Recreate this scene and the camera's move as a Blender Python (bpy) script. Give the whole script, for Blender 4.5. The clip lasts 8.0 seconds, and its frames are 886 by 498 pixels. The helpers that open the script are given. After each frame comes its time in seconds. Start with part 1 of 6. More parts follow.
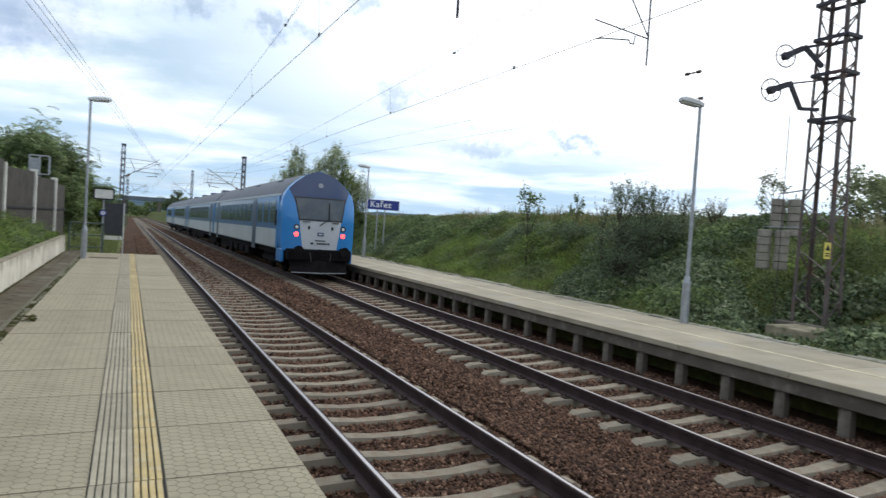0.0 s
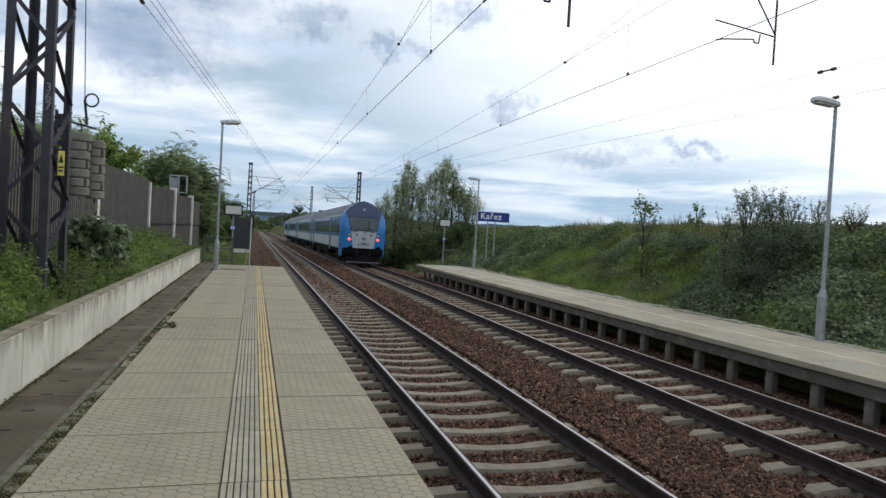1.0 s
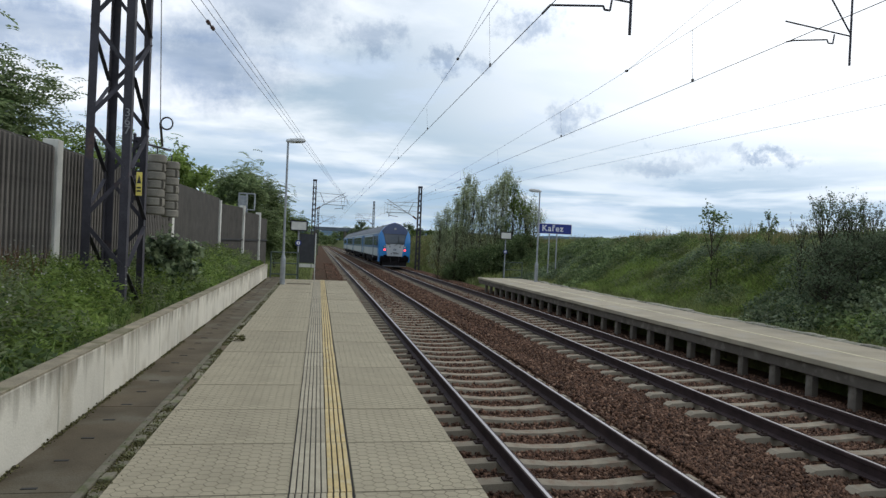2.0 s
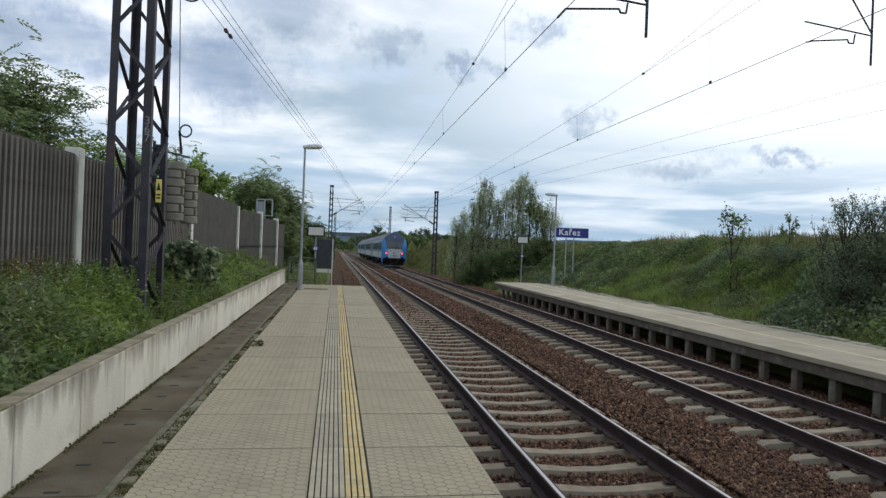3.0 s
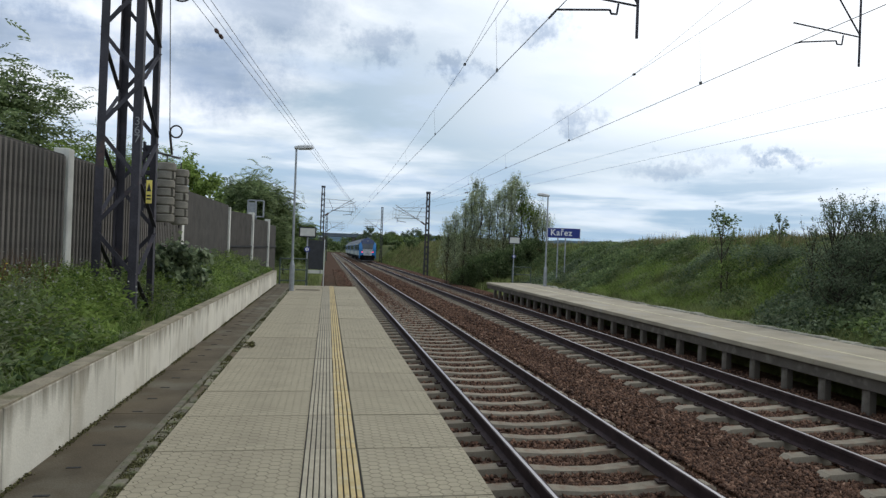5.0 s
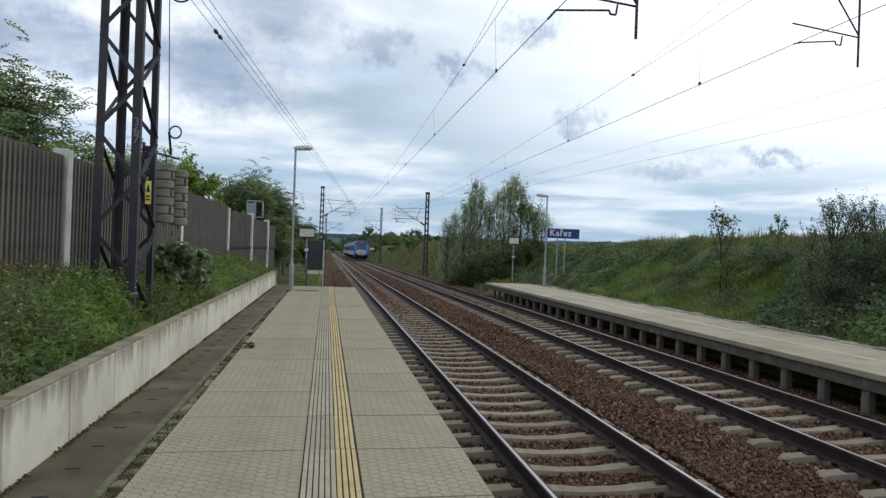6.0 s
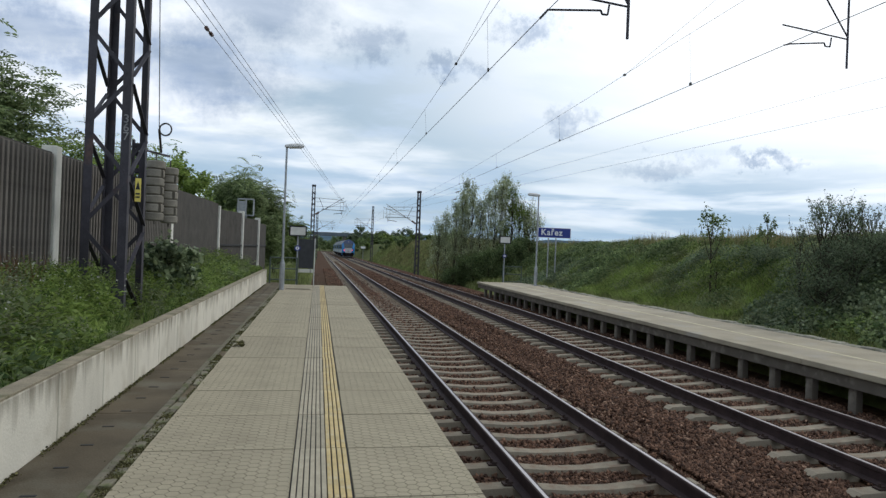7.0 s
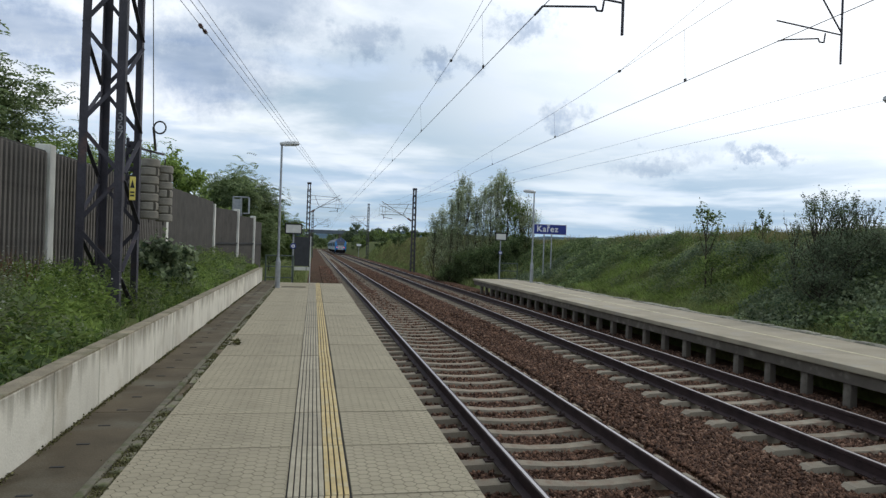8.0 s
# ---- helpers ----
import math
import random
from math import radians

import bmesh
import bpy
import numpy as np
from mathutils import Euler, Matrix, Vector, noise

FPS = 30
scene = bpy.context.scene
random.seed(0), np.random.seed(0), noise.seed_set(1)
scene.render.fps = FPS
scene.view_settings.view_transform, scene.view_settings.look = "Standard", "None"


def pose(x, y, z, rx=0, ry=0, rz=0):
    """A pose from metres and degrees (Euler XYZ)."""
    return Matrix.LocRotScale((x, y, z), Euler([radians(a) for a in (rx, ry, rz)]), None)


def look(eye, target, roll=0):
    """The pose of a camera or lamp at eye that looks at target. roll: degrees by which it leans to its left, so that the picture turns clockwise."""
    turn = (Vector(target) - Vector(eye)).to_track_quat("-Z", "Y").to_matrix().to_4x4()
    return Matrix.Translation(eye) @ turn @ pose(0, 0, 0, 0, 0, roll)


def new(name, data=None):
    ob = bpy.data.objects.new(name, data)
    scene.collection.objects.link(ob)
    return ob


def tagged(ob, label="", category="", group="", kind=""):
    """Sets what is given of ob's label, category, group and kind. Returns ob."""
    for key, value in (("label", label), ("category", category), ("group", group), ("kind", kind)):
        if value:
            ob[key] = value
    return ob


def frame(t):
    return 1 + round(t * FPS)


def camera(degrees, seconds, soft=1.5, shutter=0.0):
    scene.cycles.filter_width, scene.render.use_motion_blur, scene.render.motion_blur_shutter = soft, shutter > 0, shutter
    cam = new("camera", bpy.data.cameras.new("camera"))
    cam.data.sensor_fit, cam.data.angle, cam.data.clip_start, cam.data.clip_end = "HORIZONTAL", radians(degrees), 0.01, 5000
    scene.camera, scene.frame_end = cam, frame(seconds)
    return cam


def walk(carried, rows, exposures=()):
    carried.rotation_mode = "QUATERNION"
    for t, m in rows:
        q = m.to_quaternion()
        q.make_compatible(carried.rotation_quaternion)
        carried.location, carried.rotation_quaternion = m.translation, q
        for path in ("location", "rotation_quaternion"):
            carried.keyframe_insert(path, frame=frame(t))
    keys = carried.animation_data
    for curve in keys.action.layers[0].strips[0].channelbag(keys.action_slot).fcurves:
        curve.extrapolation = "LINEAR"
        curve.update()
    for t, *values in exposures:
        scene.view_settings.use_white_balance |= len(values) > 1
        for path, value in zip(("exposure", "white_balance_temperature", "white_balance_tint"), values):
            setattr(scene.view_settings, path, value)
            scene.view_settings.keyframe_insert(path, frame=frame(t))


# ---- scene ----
cam = camera(67.93, 8.0, soft=1.4, shutter=0.3)
PATH = [
    (0.0, pose(0.020, 0, 1.56, 88.27, -3.67, -25.56)),
    (0.5, pose(0.010, 0, 1.56, 88.43, -3.61, -19.68)),
    (1.0, pose(0.004, 0, 1.56, 88.72, -3.24, -15.99)),
    (1.5, pose(0.000, 0, 1.56, 89.14, -2.85, -12.99)),
    (2.0, pose(0.000, 0, 1.56, 89.59, -2.53, -10.68)),
    (3.5, pose(0.000, 0, 1.56, 89.97, -2.21, -9.19)),
    (4.0, pose(0.000, 0, 1.56, 89.98, -2.10, -9.70)),
    (4.5, pose(0.000, 0, 1.56, 89.99, -2.08, -9.92)),
    (6.0, pose(0.000, 0, 1.56, 90.06, -2.05, -10.00)),
    (6.5, pose(0.000, 0, 1.56, 90.05, -2.15, -10.27)),
    (7.0, pose(0.000, 0, 1.56, 89.99, -2.24, -10.75)),
    (7.5, pose(0.000, 0, 1.56, 89.86, -2.03, -11.12)),
    (8.0, pose(0.000, 0, 1.56, 89.75, -1.96, -11.11)),
]
walk(cam, PATH, ((0.0, -0.02), (0.4, -0.12), (1.0, -0.36), (2.0, -0.40), (8.0, -0.40)))

# ---- world and sun ----
SUN_EL, SUN_AZ = radians(42), radians(62)      # elevation, and angle from +y towards +x
world = bpy.data.worlds.new("sky")
scene.world = world
world.use_nodes = True


def world_nodes():
    nt = world.node_tree
    nt.nodes.clear()
    N, L = nt.nodes.new, nt.links.new
    out, bg = N("ShaderNodeOutputWorld"), N("ShaderNodeBackground")
    sky = N("ShaderNodeTexSky")
    sky.sky_type, sky.sun_disc = "NISHITA", False
    sky.sun_elevation, sky.sun_rotation = SUN_EL, SUN_AZ
    sky.air_density, sky.dust_density = 1.2, 1.5
    co = N("ShaderNodeTexCoord")
    sep = N("ShaderNodeSeparateXYZ")
    L(co.outputs["Generated"], sep.inputs[0])

    def math_(op, a, b=None, clamp=False):
        m = N("ShaderNodeMath")
        m.operation, m.use_clamp = op, clamp
        for k, v in enumerate((a, b)):
            if v is None:
                continue
            if isinstance(v, (int, float)):
                m.inputs[k].default_value = v
            else:
                L(v, m.inputs[k])
        return m.outputs[0]

    up = math_("ADD", math_("MAXIMUM", sep.outputs[2], 0.0), 0.16)
    u, v = math_("DIVIDE", sep.outputs[0], up), math_("DIVIDE", sep.outputs[1], up)
    flat = N("ShaderNodeCombineXYZ")
    L(u, flat.inputs[0]), L(v, flat.inputs[1])

    def clouds(src, scale, detail, lo, hi, off, rot=0.0):
        mp = N("ShaderNodeMapping")
        mp.inputs["Location"].default_value = off
        mp.inputs["Rotation"].default_value = (0, 0, rot)
        mp.inputs["Scale"].default_value = scale
        L(src, mp.inputs[0])
        n = N("ShaderNodeTexNoise")
        n.inputs["Scale"].default_value, n.inputs["Detail"].default_value = 1.0, detail
        n.inputs["Roughness"].default_value = 0.55
        n.inputs["Distortion"].default_value = 0.2
        L(mp.outputs[0], n.inputs[0])
        r = N("ShaderNodeMapRange")
        r.interpolation_type = "SMOOTHSTEP"
        r.inputs[1].default_value, r.inputs[2].default_value = lo, hi
        L(n.outputs[0], r.inputs[0])
        return r.outputs[0]

    def ramp(v, a, b, c=0.0, d=1.0):
        r = N("ShaderNodeMapRange")
        r.interpolation_type = "SMOOTHSTEP"
        for k, x in enumerate((a, b, c, d)):
            r.inputs[k + 1].default_value = x
        L(v, r.inputs[0])
        return r.outputs[0]

    def mix(fac, a, b, blend="MIX"):
        m = N("ShaderNodeMix")
        m.data_type, m.blend_type = "RGBA", blend
        for k, x in ((0, fac), (6, a), (7, b)):
            if isinstance(x, (int, float)):
                m.inputs[k].default_value = x
            elif isinstance(x, tuple):
                m.inputs[k].default_value = (*x, 1)
            else:
                L(x, m.inputs[k])
        return m.outputs[2]

    # thin cloud glows more round the sun
    sd = (math.sin(SUN_AZ) * math.cos(SUN_EL), math.cos(SUN_AZ) * math.cos(SUN_EL), math.sin(SUN_EL))
    dot = N("ShaderNodeVectorMath")
    dot.operation = "DOT_PRODUCT"
    L(co.outputs["Generated"], dot.inputs[0])
    dot.inputs[1].default_value = sd
    near = ramp(dot.outputs["Value"], 0.48, 0.84, CLOUD_FAR, CLOUD_SUN)
    white = N("ShaderNodeCombineXYZ")
    for k, c in enumerate((0.95, 0.99, 1.04)):
        L(math_("MULTIPLY", near, c), white.inputs[k])
    veil = clouds(flat.outputs[0], (0.55, 0.75, 1), 9, 0.40, 0.60, (3.1, 1.7, 0), 0.6)
    soft = clouds(flat.outputs[0], (1.7, 2.2, 1), 10, 0.47, 0.64, (7.3, 4.4, 2), 0.3)
    clear = mix(0.65, sky.outputs[0], (4.6, 6.3, 8.0))
    away = ramp(dot.outputs["Value"], 0.84, 0.45, 0.10, 1.0)
    thin = mix(math_("MULTIPLY", math_("SUBTRACT", 1.0, veil), math_("MULTIPLY", away, 0.95)), white.outputs[0], clear)
    thin = mix(math_("MULTIPLY", soft, math_("MULTIPLY", away, 0.72)), thin, mix(1.0, white.outputs[0], (0.55, 0.64, 0.77), "MULTIPLY"))
    # long streaks of blue low over the horizon
    streaks = clouds(co.outputs["Generated"], (3.2, 3.2, 26.0), 7, 0.40, 0.60, (1.0, 2.0, 4.0))
    low = math_("MULTIPLY", ramp(sep.outputs[2], 0.21, 0.07), ramp(dot.outputs["Value"], 0.90, 0.70, 0.15, 1.0))
    thin = mix(math_("MULTIPLY", low, math_("ADD", math_("MULTIPLY", streaks, 0.55), 0.42)), thin, (4.3, 6.1, 8.0))
    # grey cloud bodies: azimuth, elevation, half width, flatness, depth
    wob = N("ShaderNodeTexNoise")
    wob.inputs["Scale"].default_value, wob.inputs["Detail"].default_value, wob.inputs["Roughness"].default_value = 11.0, 9.0, 0.70
    L(co.outputs["Generated"], wob.inputs[0])
    sh = N("ShaderNodeVectorMath")
    sh.operation = "MULTIPLY_ADD"
    L(wob.outputs["Color"], sh.inputs[0])
    sh.inputs[1].default_value, sh.inputs[2].default_value = (0.24, 0.24, 0.16), (-0.12, -0.12, -0.08)
    bent = N("ShaderNodeVectorMath")
    bent.operation = "ADD"
    L(co.outputs["Generated"], bent.inputs[0]), L(sh.outputs[0], bent.inputs[1])
    total = None
    for az, el, wide, flatten, deep in CLOUDS:
        a, e = radians(az), radians(el)
        df, sc, ln = N("ShaderNodeVectorMath"), N("ShaderNodeVectorMath"), N("ShaderNodeVectorMath")
        df.operation, sc.operation, ln.operation = "SUBTRACT", "MULTIPLY", "LENGTH"
        L(bent.outputs[0], df.inputs[0])
        df.inputs[1].default_value = (math.sin(a) * math.cos(e), math.cos(a) * math.cos(e), math.sin(e))
        L(df.outputs[0], sc.inputs[0])
        sc.inputs[1].default_value = (1, 1, flatten)
        L(sc.outputs[0], ln.inputs[0])
        one = ramp(ln.outputs["Value"], wide, wide * 0.15, 0.0, deep)
        total = one if total is None else math_("MAXIMUM", total, one)
    grey = mix(1.0, thin, (0.45, 0.52, 0.63), "MULTIPLY")
    L(mix(total, thin, grey), bg.inputs[0])
    bg.inputs[1].default_value = SKY
    L(bg.outputs[0], out.inputs[0])


SKY, CLOUD_FAR, CLOUD_SUN = 0.12, 12.8, 14.5
CLOUDS = ((-10.6, 13.8, 0.165, 1.9, 1.0), (-22, 14, 0.18, 2.4, 0.9), (-28, 19, 0.2, 2.0, 0.8), (-6, 18.8, 0.16, 2.2, 0.8), (4, 17, 0.075, 1.9, 0.65), (11.3, 15.2, 0.055, 2.2, 0.75),
          (17.8, 18.7, 0.058, 2.2, 0.75), (21.4, 12.0, 0.048, 2.2, 0.65), (37.4, 7.3, 0.075, 4.5, 0.9), (29, 7.6, 0.10, 5.0, 0.55), (-16, 20, 0.12, 2.2, 0.5),
          (-40, 16, 0.2, 2.0, 0.6), (75, 12, 0.12, 3.0, 0.5), (120, 20, 0.25, 2.0, 0.6), (170, 25, 0.3, 2.0, 0.6), (-100, 22, 0.3, 2.0, 0.6))
world_nodes()
sun_data = bpy.data.lights.new("sun", "SUN")
sun_data.energy, sun_data.angle, sun_data.color = 0.6, radians(12), (1.0, 0.90, 0.74)
sun = new("sun", sun_data)
sun.matrix_world = look((math.sin(SUN_AZ) * 40, math.cos(SUN_AZ) * 40, math.tan(SUN_EL) * 40), (0, 0, 0))

# ---- materials ----
def material(name, color, rough=0.8, metal=0.0, vary=0.25, scale=6.0, fine=60.0, bump=0.3, depth=0.01, color2=None,
             random=0.0, island=0.0, coat=0.0, spots=None, streak=None, spec=0.4):
    """Base colour with stains at one scale and grain at another, and a fine relief."""
    m = bpy.data.materials.new(name)
    m.use_nodes = True
    nt = m.node_tree
    N, L = nt.nodes.new, nt.links.new
    b = nt.nodes["Principled BSDF"]
    co = N("ShaderNodeTexCoord")
    src = co.outputs["Object"]

    def noise_(s, det=5.0, stretch=None):
        n = N("ShaderNodeTexNoise")
        n.inputs["Scale"].default_value, n.inputs["Detail"].default_value = s, det
        if stretch:
            mp = N("ShaderNodeMapping")
            mp.inputs["Scale"].default_value = stretch
            L(src, mp.inputs[0]), L(mp.outputs[0], n.inputs[0])
        else:
            L(src, n.inputs[0])
        return n.outputs[0]

    def rng(v, a, b_, c=0.0, d=1.0):
        r = N("ShaderNodeMapRange")
        for k, x in enumerate((a, b_, c, d)):
            r.inputs[k + 1].default_value = x
        L(v, r.inputs[0])
        return r.outputs[0]

    def mix(fac, a, b_, blend="MIX"):
        x = N("ShaderNodeMix")
        x.data_type, x.blend_type = "RGBA", blend
        for k, q in ((0, fac), (6, a), (7, b_)):
            if isinstance(q, (int, float)):
                x.inputs[k].default_value = q
            elif isinstance(q, tuple):
                x.inputs[k].default_value = (*q, 1)
            else:
                L(q, x.inputs[k])
        return x.outputs[2]

    big, small = noise_(scale), noise_(fine, 3.0)
    dark = tuple(c * (1 - vary) for c in color)
    light = color2 or tuple(min(1, c * (1 + vary * 0.6)) for c in color)
    col = mix(rng(big, 0.3, 0.7), dark, light)
    if spots:
        sc, lo, hi, tint = spots
        col = mix(rng(noise_(sc, 8.0), lo, hi), col, tint)
    if streak:
        st, lo, hi, tint = streak
        col = mix(rng(noise_(1.0, 6.0, st), lo, hi), col, tint)
    g = N("ShaderNodeHueSaturation")
    L(col, g.inputs["Color"])
    val = rng(small, 0.25, 0.75, 1 - vary * 0.5, 1 + vary * 0.5)
    if random:
        oi = N("ShaderNodeObjectInfo")
        mul = N("ShaderNodeMath")
        mul.operation = "MULTIPLY"
        L(val, mul.inputs[0]), L(rng(oi.outputs["Random"], 0, 1, 1 - random, 1 + random), mul.inputs[1])
        val = mul.outputs[0]
    if island:
        ge = N("ShaderNodeNewGeometry")
        mul = N("ShaderNodeMath")
        mul.operation = "MULTIPLY"
        L(val, mul.inputs[0]), L(rng(ge.outputs["Random Per Island"], 0, 1, 1 - island, 1 + island), mul.inputs[1])
        val = mul.outputs[0]
    L(val, g.inputs["Value"])
    L(g.outputs[0], b.inputs["Base Color"])
    b.inputs["Roughness"].default_value, b.inputs["Metallic"].default_value = rough, metal
    b.inputs["Specular IOR Level"].default_value = spec
    b.inputs["Coat Weight"].default_value = coat
    if bump:
        bp = N("ShaderNodeBump")
        bp.inputs["Strength"].default_value, bp.inputs["Distance"].default_value = bump, depth
        L(small, bp.inputs["Height"]), L(bp.outputs[0], b.inputs["Normal"])
    return m


def leaf_material(name, a, b_, trans=0.35):
    """Leaves and grass: colour by island, some light through."""
    m = bpy.data.materials.new(name)
    m.use_nodes = True
    nt = m.node_tree
    N, L = nt.nodes.new, nt.links.new
    p, out = nt.nodes["Principled BSDF"], nt.nodes["Material Output"]
    ge, ra = N("ShaderNodeNewGeometry"), N("ShaderNodeValToRGB")
    ra.color_ramp.elements[0].color, ra.color_ramp.elements[1].color = (*a, 1), (*b_, 1)
    L(ge.outputs["Random Per Island"], ra.inputs[0])
    co, no, hs = N("ShaderNodeTexCoord"), N("ShaderNodeTexNoise"), N("ShaderNodeHueSaturation")
    no.inputs["Scale"].default_value = 0.9
    L(co.outputs["Object"], no.inputs[0])
    r = N("ShaderNodeMapRange")
    r.inputs[1].default_value, r.inputs[2].default_value, r.inputs[3].default_value, r.inputs[4].default_value = 0.3, 0.7, 0.6, 1.35
    L(no.outputs[0], r.inputs[0]), L(r.outputs[0], hs.inputs["Value"]), L(ra.outputs[0], hs.inputs["Color"])
    L(hs.outputs[0], p.inputs["Base Color"])
    p.inputs["Roughness"].default_value = 0.6
    p.inputs["Specular IOR Level"].default_value = 0.25
    tr, ms = N("ShaderNodeBsdfTranslucent"), N("ShaderNodeMixShader")
    L(hs.outputs[0], tr.inputs["Color"])
    ms.inputs[0].default_value = trans
    L(p.outputs[0], ms.inputs[1]), L(tr.outputs[0], ms.inputs[2]), L(ms.outputs[0], out.inputs["Surface"])
    return m


def glow(name, color, strength):
    m = bpy.data.materials.new(name)
    m.use_nodes = True
    b = m.node_tree.nodes["Principled BSDF"]
    b.inputs["Base Color"].default_value = (*color, 1)
    b.inputs["Emission Color"].default_value, b.inputs["Emission Strength"].default_value = (*color, 1), strength
    return m


def paver_material(name, color):
    """Pressed concrete, a little different from slab to slab, with darker spots."""
    m = material(name, color, rough=0.9, vary=0.16, scale=1.7, fine=90.0, bump=0.25, depth=0.004, random=0.07,
                 spots=(1.6, 0.52, 0.74, tuple(c * 0.66 for c in color)), spec=0.25)
    return m


M = {}
M["paver"] = paver_material("paver", (0.318, 0.282, 0.199))
# Darker tone for the sides of the grooves between the hexagons.
M["groove"] = material("groove", (0.228, 0.200, 0.143), 0.95, vary=0.3, scale=3, fine=60, bump=0.2, spec=0.15)
M["strip_grey"] = material("strip_grey", (0.35, 0.315, 0.235), 0.9, vary=0.2, random=0.08, spec=0.25)
M["strip_yellow"] = material("strip_yellow", (0.47, 0.365, 0.18), 0.85, vary=0.2, random=0.10, spec=0.25, spots=(9.0, 0.5, 0.72, (0.45, 0.40, 0.27)))
# Part of this dark tone is the far platform front's shade, put into the colour.
M["concrete"] = material("concrete", (0.120, 0.105, 0.087), 0.92, vary=0.25, scale=2.5, fine=70, spots=(5.0, 0.55, 0.75, (0.20, 0.18, 0.15)), random=0.05, spec=0.25)


def wall_material():
    """Cream concrete with runs of dirt below the coping."""
    m = material("wall_concrete", (0.66, 0.63, 0.54), 0.92, vary=0.12, scale=1.3, fine=50, spec=0.25, random=0.06,
                 streak=((5, 4.0, 0.8), 0.50, 0.80, (0.40, 0.37, 0.30)), spots=(2.2, 0.52, 0.72, (0.50, 0.46, 0.37)))
    nt = m.node_tree
    N, L = nt.nodes.new, nt.links.new
    b = nt.nodes["Principled BSDF"]
    co, sp, mp, no = N("ShaderNodeTexCoord"), N("ShaderNodeSeparateXYZ"), N("ShaderNodeMapping"), N("ShaderNodeTexNoise")
    L(co.outputs["Object"], sp.inputs[0]), L(co.outputs["Object"], mp.inputs[0]), L(mp.outputs[0], no.inputs[0])
    mp.inputs["Scale"].default_value = (1, 9.0, 1.1)
    no.inputs["Scale"].default_value, no.inputs["Detail"].default_value = 1.0, 6.0
    r, a, g = N("ShaderNodeMapRange"), N("ShaderNodeMath"), N("ShaderNodeMapRange")
    for k, v in enumerate((0.05, 0.52, -0.36, 0.22)):
        r.inputs[k + 1].default_value = v
    L(sp.outputs[2], r.inputs[0])
    L(no.outputs[0], a.inputs[0]), L(r.outputs[0], a.inputs[1])
    g.inputs[1].default_value, g.inputs[2].default_value, g.inputs[4].default_value = 0.48, 0.80, 0.85
    L(a.outputs[0], g.inputs[0])
    mx = N("ShaderNodeMix")
    mx.data_type = "RGBA"
    src = b.inputs["Base Color"].links[0].from_socket
    L(g.outputs[0], mx.inputs[0]), L(src, mx.inputs[6])
    mx.inputs[7].default_value = (0.17, 0.15, 0.11, 1)
    L(mx.outputs[2], b.inputs["Base Color"])
    return m


M["wall_concrete"] = wall_material()
M["coping"] = material("coping", (0.27, 0.235, 0.17), 0.95, vary=0.35, scale=4, fine=60, spots=(5.0, 0.5, 0.65, (0.15, 0.14, 0.085)), spec=0.2)
M["drain"] = material("drain", (0.096, 0.078, 0.052), 0.95, vary=0.3, scale=2, fine=80, spots=(1.5, 0.52, 0.7, (0.13, 0.12, 0.09)), random=0.06, spec=0.2)
M["slot"] = material("slot", (0.03, 0.03, 0.03), 0.9, vary=0.1, bump=0)
M["moss"] = material("moss", (0.115, 0.110, 0.05), 1.0, vary=0.5, scale=30, island=0.5, spec=0.1)
M["sleeper"] = material("sleeper", (0.252, 0.220, 0.168), 0.95, vary=0.25, scale=5, fine=80, random=0.15, spec=0.2, spots=(6.0, 0.5, 0.7, (0.20, 0.14, 0.10)))
M["ballast"] = material("ballast", (0.072, 0.045, 0.031), 0.95, vary=0.55, scale=28, fine=9, bump=1.0, depth=0.05, color2=(0.115, 0.064, 0.040), spec=0.05, spots=(0.5, 0.5, 0.7, (0.06, 0.045, 0.03)))


def stone_material():
    m = material("stone", (0.112, 0.064, 0.044), 0.9, vary=0.3, scale=14, fine=120, bump=0.2, spec=0.2)
    nt = m.node_tree
    b = nt.nodes["Principled BSDF"]
    ge, ra, mx = nt.nodes.new("ShaderNodeNewGeometry"), nt.nodes.new("ShaderNodeValToRGB"), nt.nodes.new("ShaderNodeMix")
    e = ra.color_ramp.elements
    e[0].color, e[1].color = (0.34, 0.34, 0.36, 1), (3.0, 3.4, 3.4, 1)
    for at, c in ((0.45, (0.85, 0.83, 0.82)), (0.80, (1.45, 1.38, 1.28)), (0.955, (1.7, 1.75, 1.72))):
        e.new(at).color = (*c, 1)
    mx.data_type, mx.blend_type = "RGBA", "MULTIPLY"
    mx.inputs[0].default_value = 1.0
    nt.links.new(ge.outputs["Random Per Island"], ra.inputs[0])
    nt.links.new(b.inputs["Base Color"].links[0].from_socket, mx.inputs[6])
    nt.links.new(ra.outputs[0], mx.inputs[7])
    nt.links.new(mx.outputs[2], b.inputs["Base Color"])
    return m


M["stone"] = stone_material()
M["rail_side"] = material("rail_side", (0.050, 0.032, 0.032), 0.75, metal=0.3, vary=0.35, scale=5, fine=60)
M["rail_top"] = material("rail_top", (0.42, 0.40, 0.40), 0.36, metal=1.0, vary=0.1, scale=3, bump=0.05)
M["clip"] = material("clip", (0.06, 0.04, 0.035), 0.8, metal=0.4, vary=0.3)
M["galv"] = material("galv", (0.34, 0.36, 0.38), 0.5, metal=0.5, vary=0.2, scale=8)
M["lamp_head"] = material("lamp_head", (0.55, 0.56, 0.56), 0.5, vary=0.08, scale=5, bump=0.05)
M["lamp_glass"] = material("lamp_glass", (0.65, 0.66, 0.64), 0.25, vary=0.05, bump=0)
